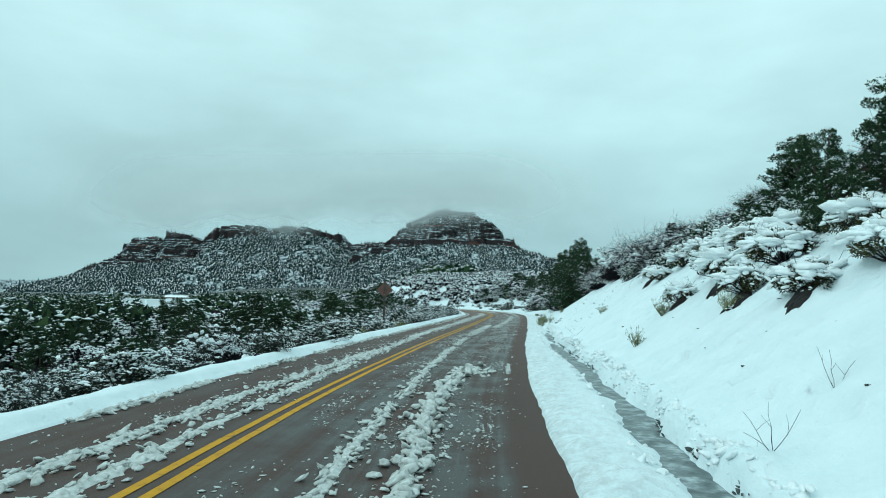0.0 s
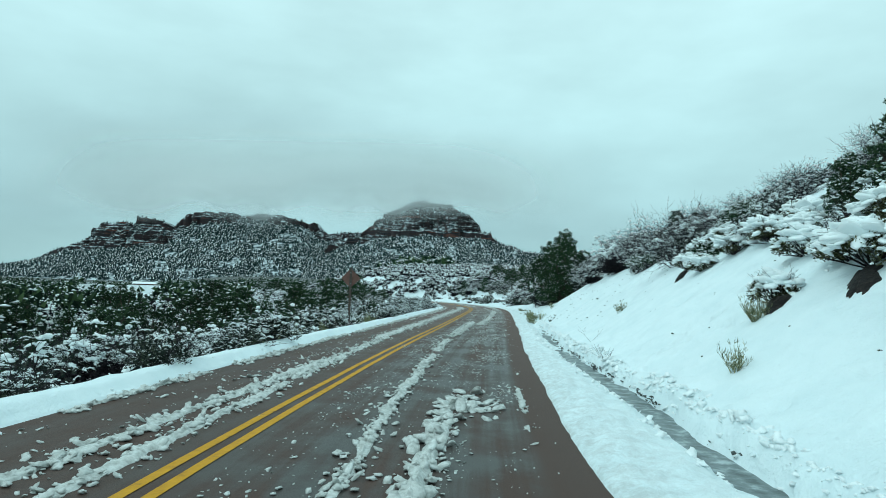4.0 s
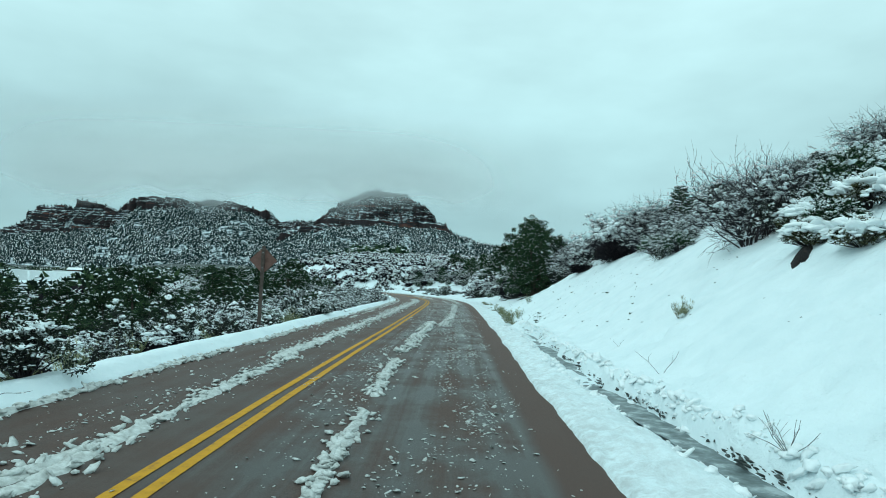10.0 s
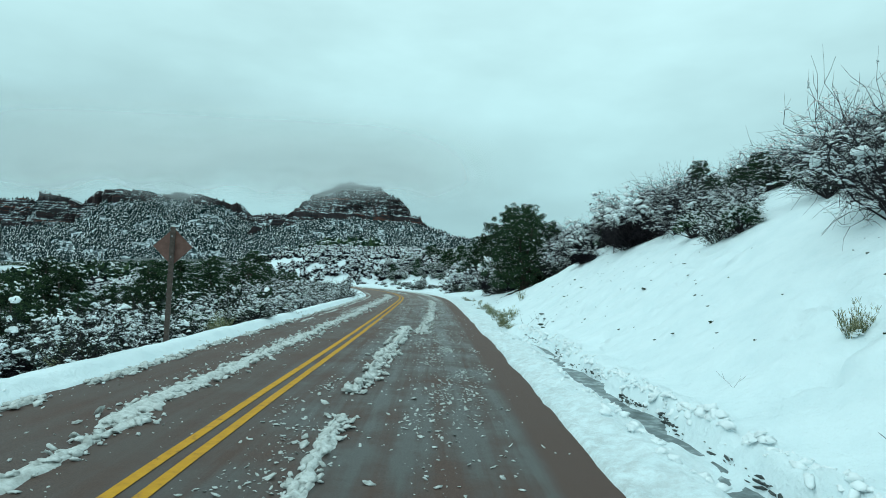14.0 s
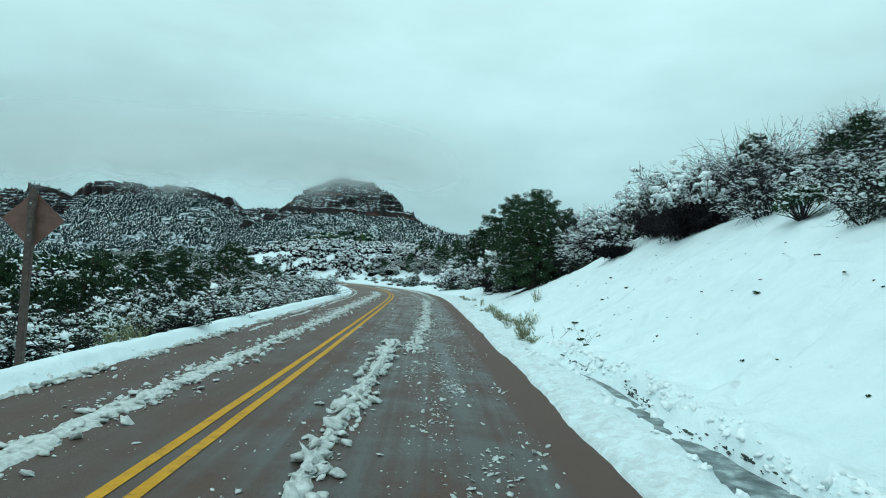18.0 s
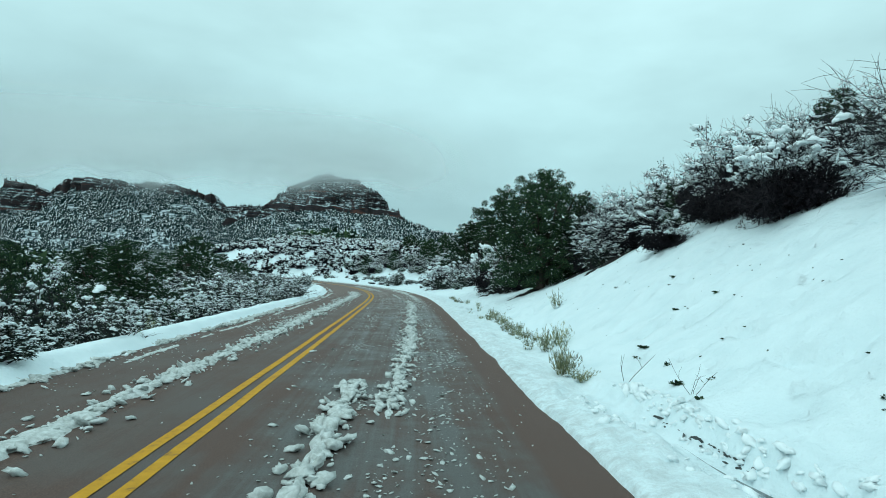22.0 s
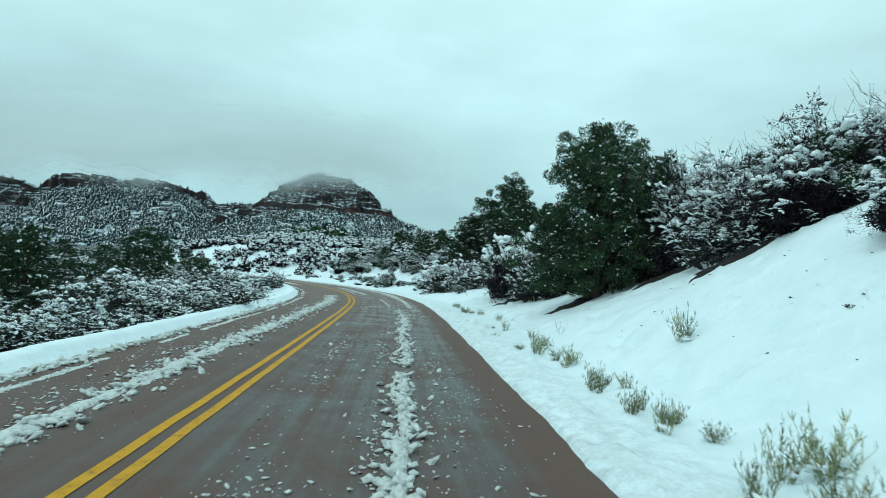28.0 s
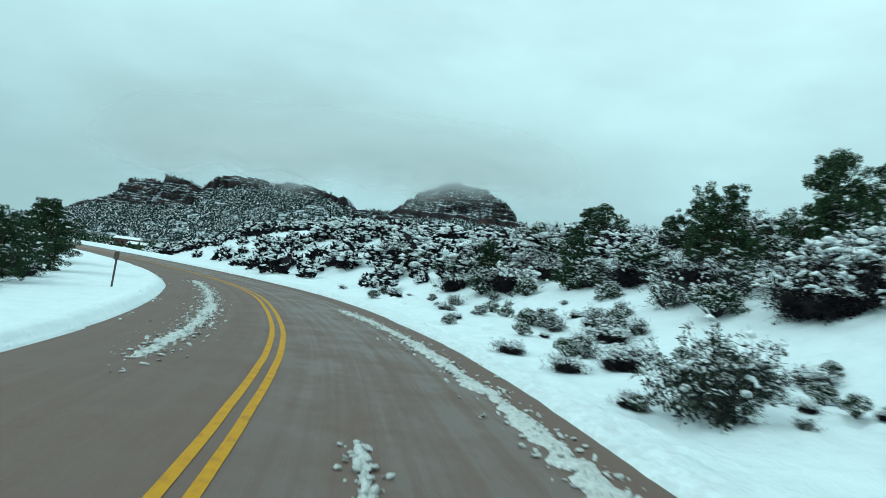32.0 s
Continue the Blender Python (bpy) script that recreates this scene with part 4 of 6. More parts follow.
for x, y, s, v, w in ((3.9, 75.9, 2.3, 0, 0.95), (5.6, 77.0, 2.3, 1, 0.9), (5.3, 58.6, 3.0, 0, 0.8), (4.9, 60.6, 1.5, 1, 0.9), (6.6, 57.0, 2.6, 1, 0.85), (5.7, 55.6, 1.7, 2, 0.9), (6.9, 54.0, 2.3, 1, 0.9), (6.6, 66.0, 2.2, 2, 0.9), (7.2, 69.0, 2.0, 1, 0.9), (5.2, 92.0, 1.7, 0, 1.1), (4.2, 91.4, 1.2, 1, 1.1),
                      (3.2, 79.6, 0.75, 1, 1.0), (7.4, 46.0, 1.7, 1, 0.9), (6.9, 38.5, 1.75, 0, 0.95), (7.5, 40.0, 2.0, 1, 0.9), (6.15, 42.2, 0.8, 2, 1.1), (7.6, 42.2, 1.4, 2, 1.0), (6.9, 49.2, 2.0, 2, 0.9), (8.4, 49.6, 2.6, 0, 0.9), (7.4, 51.2, 2.9, 1, 0.9), (9.0, 47.0, 2.2, 2, 0.9), (8.3, 43.6, 1.8, 1, 0.9), (5.0, 81.5, 1.2, 1, 1.1), (6.4, 80.0, 1.9, 0, 0.9)):
    thicket.stand(x, y, s, rnd(0, 6), v, w)
for x, y, s, v, w in ((4.0, 14.7, 0.75, 0, 0.95), (4.2, 11.25, 0.8, 1, 1.1), (4.6, 13.3, 0.95, 2, 1.2), (4.3, 9.2, 0.8, 0, 1.1), (4.9, 11.4, 0.95, 1, 1.2), (4.9, 14.3, 0.8, 2, 1.2), (5.2, 16.1, 0.8, 0, 1.3), (5.5, 13.9, 1.0, 1, 1.2), (5.1, 21.0, 0.65, 2, 1.2), (5.25, 22.4, 0.7, 0, 1.2), (5.7, 20.4, 0.8, 1, 1.2),
                      (6.2, 20.7, 0.9, 2, 1.2), (6.0, 19.2, 0.9, 0, 1.2), (6.7, 18.9, 0.9, 1, 1.2), (5.5, 9.9, 0.9, 2, 1.2), (5.8, 17.3, 0.8, 1, 1.2), (4.8, 8.2, 0.8, 1, 1.1), (5.6, 12.4, 0.9, 0, 1.2), (6.3, 24.3, 0.8, 1, 1.2), (6.4, 22.6, 0.9, 0, 1.2)):
    laden.stand(x, y, s * 0.85, rnd(0, 6), v, w)
# holes in the crust where dark brush shows
def tip_maker(seed):
    def make():
        rng = np.random.RandomState(seed)
        g = Geo()
        for k in range(5):
            sprigs(g, rng, (0.35 * rng.randn(), 0.16 * rng.randn(), 0.05), (0.25, 0.2, 0.12), 16, 0.36, 0.5)
        return (g.mesh("tips", LEAF, False),)
    return make


tips = Kind("brush_tip", "dark brush tip showing through the snow crust", "brush", "brush tips in the snow crust", [tip_maker(64), tip_maker(65), tip_maker(66)], ("foliage",))
for x, y, w in ((4.54, 36.75, 2.6), (4.1, 37.25, 1.9), (3.17, 36.3, 2.4), (2.98, 36.1, 2.0), (2.78, 34.35, 2.8), (3.04, 35.2, 2.2), (2.66, 33.64, 2.2), (3.0, 34.1, 1.8), (4.3, 31.0, 1.6), (3.2, 29.4, 1.6), (5.0, 39.2, 1.8), (4.7, 41.5, 1.6), (3.3, 32.0, 1.5), (3.6, 26.5, 1.5)):
    tips.stand(x, y, rnd(0.045, 0.06), rnd(0, 6), prng.randint(3), w, 0.015)
for k in range(150):
    x, y = at_road(4.9 + 3.1 * prng.rand() ** 0.7, rnd(4, 48) if k < 70 else rnd(25, 47))
    tips.stand(x, y, rnd(0.010, 0.028), rnd(0, 6), prng.randint(3), rnd(1.0, 1.7), 0.005)

# the belt of brush along the brink of the bank
count = 0
for k in range(1400):
    y = rnd(2, 108)
    o = rnd(7.4, 19) if y < 60 else rnd(6.5, 24)
    edge = float(np.interp(y, [0, 12, 20, 30, 44, 52, 66, 80, 92, 108], [8.6, 8.4, 8.3, 8.1, 8.2, 7.6, 7.8, 9.0, 9.2, 8.6])) + rnd(-0.3, 0.8)
    if o < edge or count >= 270:
        continue
    x, y = at_road(o, y)
    depth = (o - edge) / 8
    if prng.rand() > 0.75 - 0.35 * min(1, depth):
        continue
    count += 1
    r = prng.rand()
    if r < 0.60:
        scrub.stand(x, y, rnd(0.7, 1.35) * (0.75 if y < 16 else 1.0), rnd(0, 6), prng.randint(4), rnd(0.95, 1.25))
    elif r < 0.72:
        bare.stand(x, y, rnd(1.0, 1.6), rnd(0, 6), prng.randint(2), rnd(0.9, 1.2))
    elif r < 0.95:
        dense.stand(x, y, rnd(0.55, 1.0), rnd(0, 6), prng.randint(3), rnd(1.0, 1.4))
    else:
        tree.stand(x, y, rnd(1.4, 2.3), rnd(0, 6), prng.randint(3), rnd(0.9, 1.2))

# the thick brush on the rise beyond the snowfield
for k in range(95):
    y = rnd(80, 117)
    o = rnd(9.5, 26)
    x, y = at_road(o, y)
    r = prng.rand()
    if r < 0.45:
        thicket.stand(x, y, rnd(0.9, 1.5), rnd(0, 6), prng.randint(3), rnd(0.95, 1.25))
    elif r < 0.9:
        dense.stand(x, y, rnd(0.9, 1.5), rnd(0, 6), prng.randint(4), rnd(1.0, 1.3))
    else:
        tree.stand(x, y, rnd(1.8, 2.6), rnd(0, 6), prng.randint(3), rnd(0.9, 1.2))
# scattered small bushes on the snowfield inside the bend
for k in range(85):
    y = rnd(77, 108)
    o = 4.6 + 5.0 * prng.rand() ** 0.8
    x, y = at_road(o, y)
    (dense, scrub, scrub, thicket)[prng.randint(4)].stand(x, y, 0.16 + 0.42 * prng.rand() ** 1.7, rnd(0, 6), prng.randint(3), rnd(0.9, 1.5))

# the brush on the falling side
count = scrubs = 0
for k in range(1700):
    y = rnd(4, 76) if k % 5 else rnd(76, 112)
    o = -(3.0 + 23 * prng.rand() ** 1.15) if y < 72 else -rnd(7.5, 26)
    if y > 72 and o > -7.5 - 0.08 * (y - 72):
        continue
    if count >= 380 or prng.rand() > (1.0 if o > -13 else 0.5):
        continue
    x, y = at_road(o, y)
    count += 1
    r = prng.rand()
    if o > -5.0:
        dense.stand(x, y, rnd(0.35, 0.7), rnd(0, 6), 2 + prng.randint(2), rnd(1.1, 1.5)) if r < 0.4 else scrub.stand(x, y, rnd(0.5, 0.9), rnd(0, 6), prng.randint(4), rnd(1.0, 1.4))
    elif r < 0.50 and o > -14.5 and scrubs < 95:
        scrubs += 1
        scrub.stand(x, y, rnd(0.9, 1.7), rnd(0, 6), prng.randint(5), rnd(1.0, 1.35))
    elif r < 0.62:
        thicket.stand(x, y, rnd(0.9, 1.6), rnd(0, 6), prng.randint(3), rnd(1.0, 1.3))
    elif r < 0.80 or o > -6.8:
        dense.stand(x, y, rnd(0.7, 1.25), rnd(0, 6), prng.randint(4), rnd(1.0, 1.3))
    else:
        tree.stand(x, y, max(1.2, rnd(-0.9, 0.6) - h1(x, y)), rnd(0, 6), (0, 1, 2, 5)[prng.randint(4)], rnd(0.85, 1.15))
for x, y, top, v, w in ((-17.0, 79.5, 3.7, 2, 1.05), (-15.3, 52.5, 2.0, 2, 1.0), (-15.5, 63.0, 2.6, 0, 1.05), (-19.0, 50.0, 1.6, 5, 0.95), (-12.2, 44.5, 0.9, 0, 1.0), (-29.5, 40.0, 1.2, 2, 1.0), (-28.5, 50.0, 1.4, 0, 1.0), (-24.0, 44.0, 1.1, 5, 1.0), (-25.5, 60.0, 2.0, 2, 1.0), (-20.5, 70.0, 2.3, 1, 1.2),
                          (-10.5, 36.0, 0.7, 0, 1.0), (-16.5, 92.5, 2.0, 2, 1.0), (-19.5, 98.0, 2.6, 0, 1.1), (-24.0, 103.0, 2.8, 2, 1.1), (-30.0, 103.5, 2.6, 1, 1.1), (-36.0, 108.0, 3.0, 2, 1.1)):
    tree.stand(x, y, top - h1(x, y), rnd(0, 6), v, w)
for k in range(14):
    y = rnd(22, 78)
    x, y = at_road(-rnd(10, 20), y)
    tree.stand(x, y, max(1.2, rnd(0.2, 1.6) - h1(x, y)), rnd(0, 6), (0, 2, 5)[prng.randint(3)], rnd(0.9, 1.15))
for k in range(70):
    y = rnd(74, 110)
    o = -float(np.interp(y, [74, 78, 86, 95, 110], [3.8, 4.7, 6.8, 7.2, 7.6])) - 9 * prng.rand() ** 1.5
    x, y = at_road(o, y)
    r = prng.rand()
    if r < 0.5:
        scrub.stand(x, y, rnd(0.6, 1.3), rnd(0, 6), prng.randint(4), rnd(1.0, 1.3))
    elif r < 0.8:
        thicket.stand(x, y, rnd(0.5, 1.2), rnd(0, 6), prng.randint(3), rnd(1.0, 1.3))
    else:
        tree.stand(x, y, rnd(1.2, 2.3), rnd(0, 6), (0, 2, 5)[prng.randint(3)], rnd(1.0, 1.3))
for x, y, s, v, w in ((-7.2, 63.0, 1.5, 0, 1.2), (-7.0, 59.6, 1.4, 1, 1.2), (-7.6, 66.2, 1.5, 3, 1.2), (-6.9, 55.5, 1.3, 2, 1.2)):
    scrub.stand(x, y, s, rnd(0, 6), v, w)

# grass and stalks at the foot of the bank
for x, y, s, v in ((1.95, 36.2, 0.50, 2), (2.1, 36.8, 0.34, 0), (2.3, 38.6, 0.42, 0), (2.05, 39.0, 0.36, 1), (2.4, 41.6, 0.30, 1), (2.5, 43.2, 0.3, 0), (2.2, 40.6, 0.34, 1), (2.45, 39.35, 0.44, 1), (2.75, 39.3, 0.5, 0), (2.2, 41.3, 0.3, 0), (2.3, 42.6, 0.28, 2),
                   (2.55, 45.2, 0.28, 0), (2.75, 47.4, 0.24, 1), (2.83, 50.6, 0.3, 1), (3.2, 53.4, 0.28, 0), (3.75, 10.8, 0.4, 2), (3.5, 14.2, 0.45, 2), (2.6, 12.7, 0.42, 0), (3.8, 43.4, 0.5, 1), (3.56, 23.5, 0.40, 2), (2.7, 44.8, 0.34, 2), (2.5, 46.3, 0.3, 1)):
    grass.stand(x, y, s, rnd(0, 6), v)
for y, o, size in ((20.5, -3.7, 0.6), (22.0, -3.9, 0.7), (23.2, -3.6, 0.55), (27.5, -3.8, 0.6), (33.5, -3.7, 0.5), (34.6, -3.9, 0.65), (41.0, -3.8, 0.5)):
    grass.stand(*at_road(o, y), size, rnd(0, 6), prng.randint(3), 1.2, 0.0, "tan dry grass clump behind the snow windrow")
for k in range(26):
    x, y = at_road(rnd(4.0, 4.75), rnd(35.5, 62))
    grass.stand(x, y, rnd(0.08, 0.26), rnd(0, 6), prng.randint(3), rnd(1.0, 1.9))
for x, y, s, v in ((1.9, 17.2, 0.5, 0), (3.04, 6.1, 0.5, 1), (2.1, 5.2, 0.5, 1), (2.67, 33.9, 0.5, 1), (2.4, 35.1, 0.7, 2), (3.82, 43.5, 0.5, 1), (4.1, 66.5, 0.45, 2), (2.3, 21.0, 0.6, 2), (3.4, 47.8, 0.4, 1), (2.6, 24.0, 0.3, 2), (1.9, 8.2, 0.35, 2)):
    twigs.stand(x, y, s, rnd(0, 6), v)


# ---- brush and woods further off ----
OCTA = np.array([(1, 0, 0), (0, 1, 0), (-1, 0, 0), (0, -1, 0), (0, 0, 1), (0, 0, -0.6)], float)
OCTA_F = np.array([(0, 1, 4), (1, 2, 4), (2, 3, 4), (3, 0, 4), (1, 0, 5), (2, 1, 5), (3, 2, 5), (0, 3, 5)])


def scatter_far(name, label, spots, sizes, leaves, snows, leaf_mat, seed, leaf=0.34, fleck=1.0):
    """Many far bushes: a root object with one leaf mesh and one snow mesh, too many to count."""
    rng = np.random.RandomState(seed)
    lf, sn = Geo(), Geo()
    for (x, y, z), s in zip(spots, sizes):
        n = leaves
        d = rng.randn(n, 3)
        d /= np.linalg.norm(d, axis=1, keepdims=True)
        d[:, 2] = np.abs(d[:, 2])
        p = np.array([x, y, z]) + d * s * np.array([0.62, 0.62, 0.9]) * (0.4 + 0.6 * rng.rand(n, 1))
        t = d + 0.5 * rng.randn(n, 3)
        t /= np.linalg.norm(t, axis=1, keepdims=True)
        sd = np.cross(t, rng.randn(n, 3))
        sd /= np.linalg.norm(sd, axis=1, keepdims=True)
        ln = s * leaf * (0.6 + 0.8 * rng.rand(n, 1))
        lf.put(np.stack([p - sd * ln * 0.45, p + sd * ln * 0.45, p + t * ln], 1).reshape(-1, 3), np.arange(n * 3).reshape(-1, 3))
        a, r = rng.rand(snows) * 6.28, rng.rand(snows) ** 0.5 * 0.66
        q = np.stack([x + r * s * np.cos(a), y + r * s * np.sin(a), z + s * (0.98 - 0.9 * r * r) * (0.45 + 0.6 * rng.rand(snows) ** 0.6)], 1)
        w = s * fleck * (0.05 + 0.10 * rng.rand(snows) ** 1.6)
        o8 = OCTA[None] * (0.6 + 0.8 * rng.rand(snows, 6, 1)) * w[:, None, None] * np.array([1.5, 1.3, 0.6])
        sn.put((q[:, None] + o8).reshape(-1, 3), (np.arange(snows)[:, None, None] * 6 + OCTA_F[None]).reshape(-1, 3))
    root = new(name)
    part("foliage", lf, leaf_mat, root, smooth=False)["kind"] = "stuff"
    part("snow_load", sn, SNOW, root)["kind"] = "stuff"
    return tagged(root, label, "scrubland", kind="stuff")


def spots_in(n, seed, gen):
    rng = np.random.RandomState(seed)
    pts = gen(rng, n)
    z = height(pts[:, 0], pts[:, 1])
    return np.column_stack([pts, z - 0.1]), rng


def left_valley(rng, n):
    r = 30 + 820 * rng.rand(n) ** 1.9
    a = np.radians(-2 + 64 * rng.rand(n))
    p = np.column_stack([-np.sin(a) * r - 4, np.cos(a) * r + 5])
    o = (p[:, 0] - mid(p[:, 1])) * mid_cos(p[:, 1])
    keep = ((o < -24) | ((p[:, 1] > 112) & (o < -12))) & (vnoise(p[:, 0] * 0.06, p[:, 1] * 0.06) + 0.6 * rng.rand(n) > 0.38) & ~((np.abs(p[:, 0] / p[:, 1] + 0.58) < 0.05) & (p[:, 1] > 95) & (p[:, 1] < 470))
    return p[keep]


def ahead_brush(rng, n):
    x = -50 + 110 * rng.rand(n)
    y = 88 + 270 * rng.rand(n) ** 1.7
    o = (x - mid(y)) * mid_cos(y)
    dens = vnoise(x * 0.16, y * 0.16)
    keep = (np.abs(o) > np.where((y > 104) & (o > 0), 6.2, 8.5)) & (dens + 0.5 * rng.rand(n) > 0.50) & ((o > 0) | (y > 104))
    keep &= ~((o < 15.0 + 2.0 * dens) & (o > 0) & (y < 106))
    return np.column_stack([x, y])[keep]


def left_slope(rng, n):
    y = 6 + 76 * rng.rand(n)
    o = -12.5 - 13 * rng.rand(n)
    return np.column_stack([mid(y) + o / mid_cos(y), y])


s0, g0 = spots_in(330, 4, left_slope)
scatter_far("slope_scrub", "snow-laden grey scrub between junipers below the road", s0, 0.9 + 0.8 * g0.rand(len(s0)), 220, 60, SHADE_TWIGS, 70, 0.16, 0.62)
s1, g1 = spots_in(8200, 5, left_valley)
tall1 = vnoise(s1[:, 0] * 0.11 + 4, s1[:, 1] * 0.11) + 0.5 * g1.rand(len(s1)) > 0.86
s1j, s1b = s1[tall1], s1[~tall1]
scatter_far("valley_junipers", "dark junipers standing among valley scrub, flecked with snow", s1j, 1.7 + 1.1 * g1.rand(len(s1j)) + 0.0030 * np.hypot(s1j[:, 0], s1j[:, 1]), 90, 9, LEAF, 71, 0.24, 0.7)
scatter_far("valley_scrub", "snow-laden scrub filling a low valley", s1b, 0.7 + 0.8 * g1.rand(len(s1b)) ** 2 + 0.0024 * np.hypot(s1b[:, 0], s1b[:, 1]), 40, 22, SHADE_TWIGS, 74)
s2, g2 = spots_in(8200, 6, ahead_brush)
scatter_far("hillside_scrub", "snow-laden brush on the rise beyond the bend", s2, 0.5 + 0.8 * g2.rand(len(s2)) ** 2 + 0.0022 * s2[:, 1], 50, 26, SHADE_TWIGS, 72, 0.34, 1.15)


def valley_floor(rng, n):
    r = 230 + 760 * rng.rand(n) ** 1.2
    a = np.radians(2 + 60 * rng.rand(n))
    p = np.column_stack([-np.sin(a) * r - 4, np.cos(a) * r + 5])
    away = np.hypot(p[:, 0] + 256, p[:, 1] - 458) > 24
    front = (np.abs(p[:, 0] / p[:, 1] + 0.58) < 0.05) & (p[:, 1] < 458)
    return p[away & ~front]


s3, g3 = spots_in(3600, 9, valley_floor)
scatter_far("valley_woods", "dark juniper woods on the valley floor under the mesa", s3, 2.4 + 2.8 * g3.rand(len(s3)) ** 1.5, 22, 4, LEAF, 73)


# ---- road paint ----
def strip(path_o, width, z, ys, wave=0.0, seed=0, ends=None):
    """A flat band that follows the road o metres off its middle line."""
    o = np.interp(ys, [p[0] for p in path_o], [p[1] for p in path_o])
    n = vnoise(ys * 1.3 + seed, ys * 0 + seed) - 0.5
    C = mid_cos(ys)
    S = np.sqrt(1 - C * C) * np.sign(mid(ys + 0.5) - mid(ys - 0.5))
    out = []
    for w in (-0.5, 0.5):
        oo = o + w * width * (1.0 if ends is None else sstep(0, ends, ys[-1] - ys) * (0.5 + 0.8 * fbm(ys * 0.8 + 5, ys * 0 + 4 * w, 3))) + wave * n
        out.append(np.stack([mid(ys) + oo * C, ys - oo * S, z - 0.004 * np.abs(oo)], 1))
    v = np.concatenate(out)
    k = len(ys)
    f = [(i, k + i, k + i + 1, i + 1) for i in range(k - 1)]
    return v, f


def paint_material():
    m, nt, b = mat_new("yellow_road_paint")
    wear = noise_tex(nt, 7.0, 9.0, 0.75)
    grit = noise_tex(nt, 60.0, 4.0, 0.7)
    r = ramp_of(nt, wear.outputs[0], [(0.33, (0.22, 0.11, 0.045)), (0.44, (0.52, 0.25, 0.012)), (0.7, (0.64, 0.32, 0.018))])
    nt.links.new(r.outputs[0], b.inputs["Base Color"])
    b.inputs["Roughness"].default_value = 0.7
    b.inputs["Specular IOR Level"].default_value = 0.2
    bump_to(nt, b, grit.outputs[0], 0.3, 0.004)
    return m


PAINT = paint_material()
line_ys = np.concatenate([np.arange(-40, -6, 2.0), np.arange(-6, 112, 0.4), np.arange(112, 160, 2.0)])
for side in (-0.12, 0.09):
    g = Geo()
    g.put(*strip([(0, side)], 0.098, 0.006, line_ys, 0.012, 3))
    part("yellow_line", g, PAINT, road, "worn yellow centre line", False)


# ---- meltwater in the ditch ----
def water_material():
    m, nt, b = mat_new("ditch_meltwater")
    n = noise_tex(nt, 5.0, 6.0, 0.6)
    r = ramp_of(nt, n.outputs[0], [(0.36, (0.05, 0.07, 0.072)), (0.52, (0.15, 0.19, 0.195)), (0.66, (0.42, 0.49, 0.50))])
    nt.links.new(r.outputs[0], b.inputs["Base Color"])
    b.inputs["Roughness"].default_value = 0.38
    b.inputs["Specular IOR Level"].default_value = 0.35
    bump_to(nt, b, n.outputs[0], 0.3, 0.02)
    return m


g = Geo()
wys = np.arange(-8, 33.4, 0.3)
g.put(*strip(list(zip(DITCH_Y, DITCH_O)), 0.62, 0.022, wys, 0.08, 8, 7.0))
tagged(new("ditch_water", g.mesh("ditch_water", water_material(), True)), "grey slushy meltwater standing in the roadside ditch", "water", kind="structure")


# ---- the ditch's undercut bank: wet mud, grass and painted shade under the snow's edge
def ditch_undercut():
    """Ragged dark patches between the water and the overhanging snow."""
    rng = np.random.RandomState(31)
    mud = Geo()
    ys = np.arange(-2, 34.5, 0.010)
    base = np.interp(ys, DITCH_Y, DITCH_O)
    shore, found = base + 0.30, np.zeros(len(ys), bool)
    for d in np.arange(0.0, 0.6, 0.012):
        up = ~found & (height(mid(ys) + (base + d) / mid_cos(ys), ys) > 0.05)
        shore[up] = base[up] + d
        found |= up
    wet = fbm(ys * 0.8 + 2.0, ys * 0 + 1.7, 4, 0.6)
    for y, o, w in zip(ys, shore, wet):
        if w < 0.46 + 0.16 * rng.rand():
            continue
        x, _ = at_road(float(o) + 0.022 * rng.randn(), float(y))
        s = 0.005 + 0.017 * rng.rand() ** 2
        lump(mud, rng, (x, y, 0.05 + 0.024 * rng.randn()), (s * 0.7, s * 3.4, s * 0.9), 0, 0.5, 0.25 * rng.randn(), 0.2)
    tagged(new("ditch_mud_shade", mud.mesh("ditch_mud_shade", simple("wet_mud_shade", [(0.3, (0.012, 0.018, 0.018)), (0.55, (0.035, 0.045, 0.042)), (0.8, (0.10, 0.115, 0.10))], 9.0, 0.5, 0.6, 0.02), False)),
           "dark wet mud, dead grass and painted shade at the snow edge of the ditch", "mud", kind="stuff")


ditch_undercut()


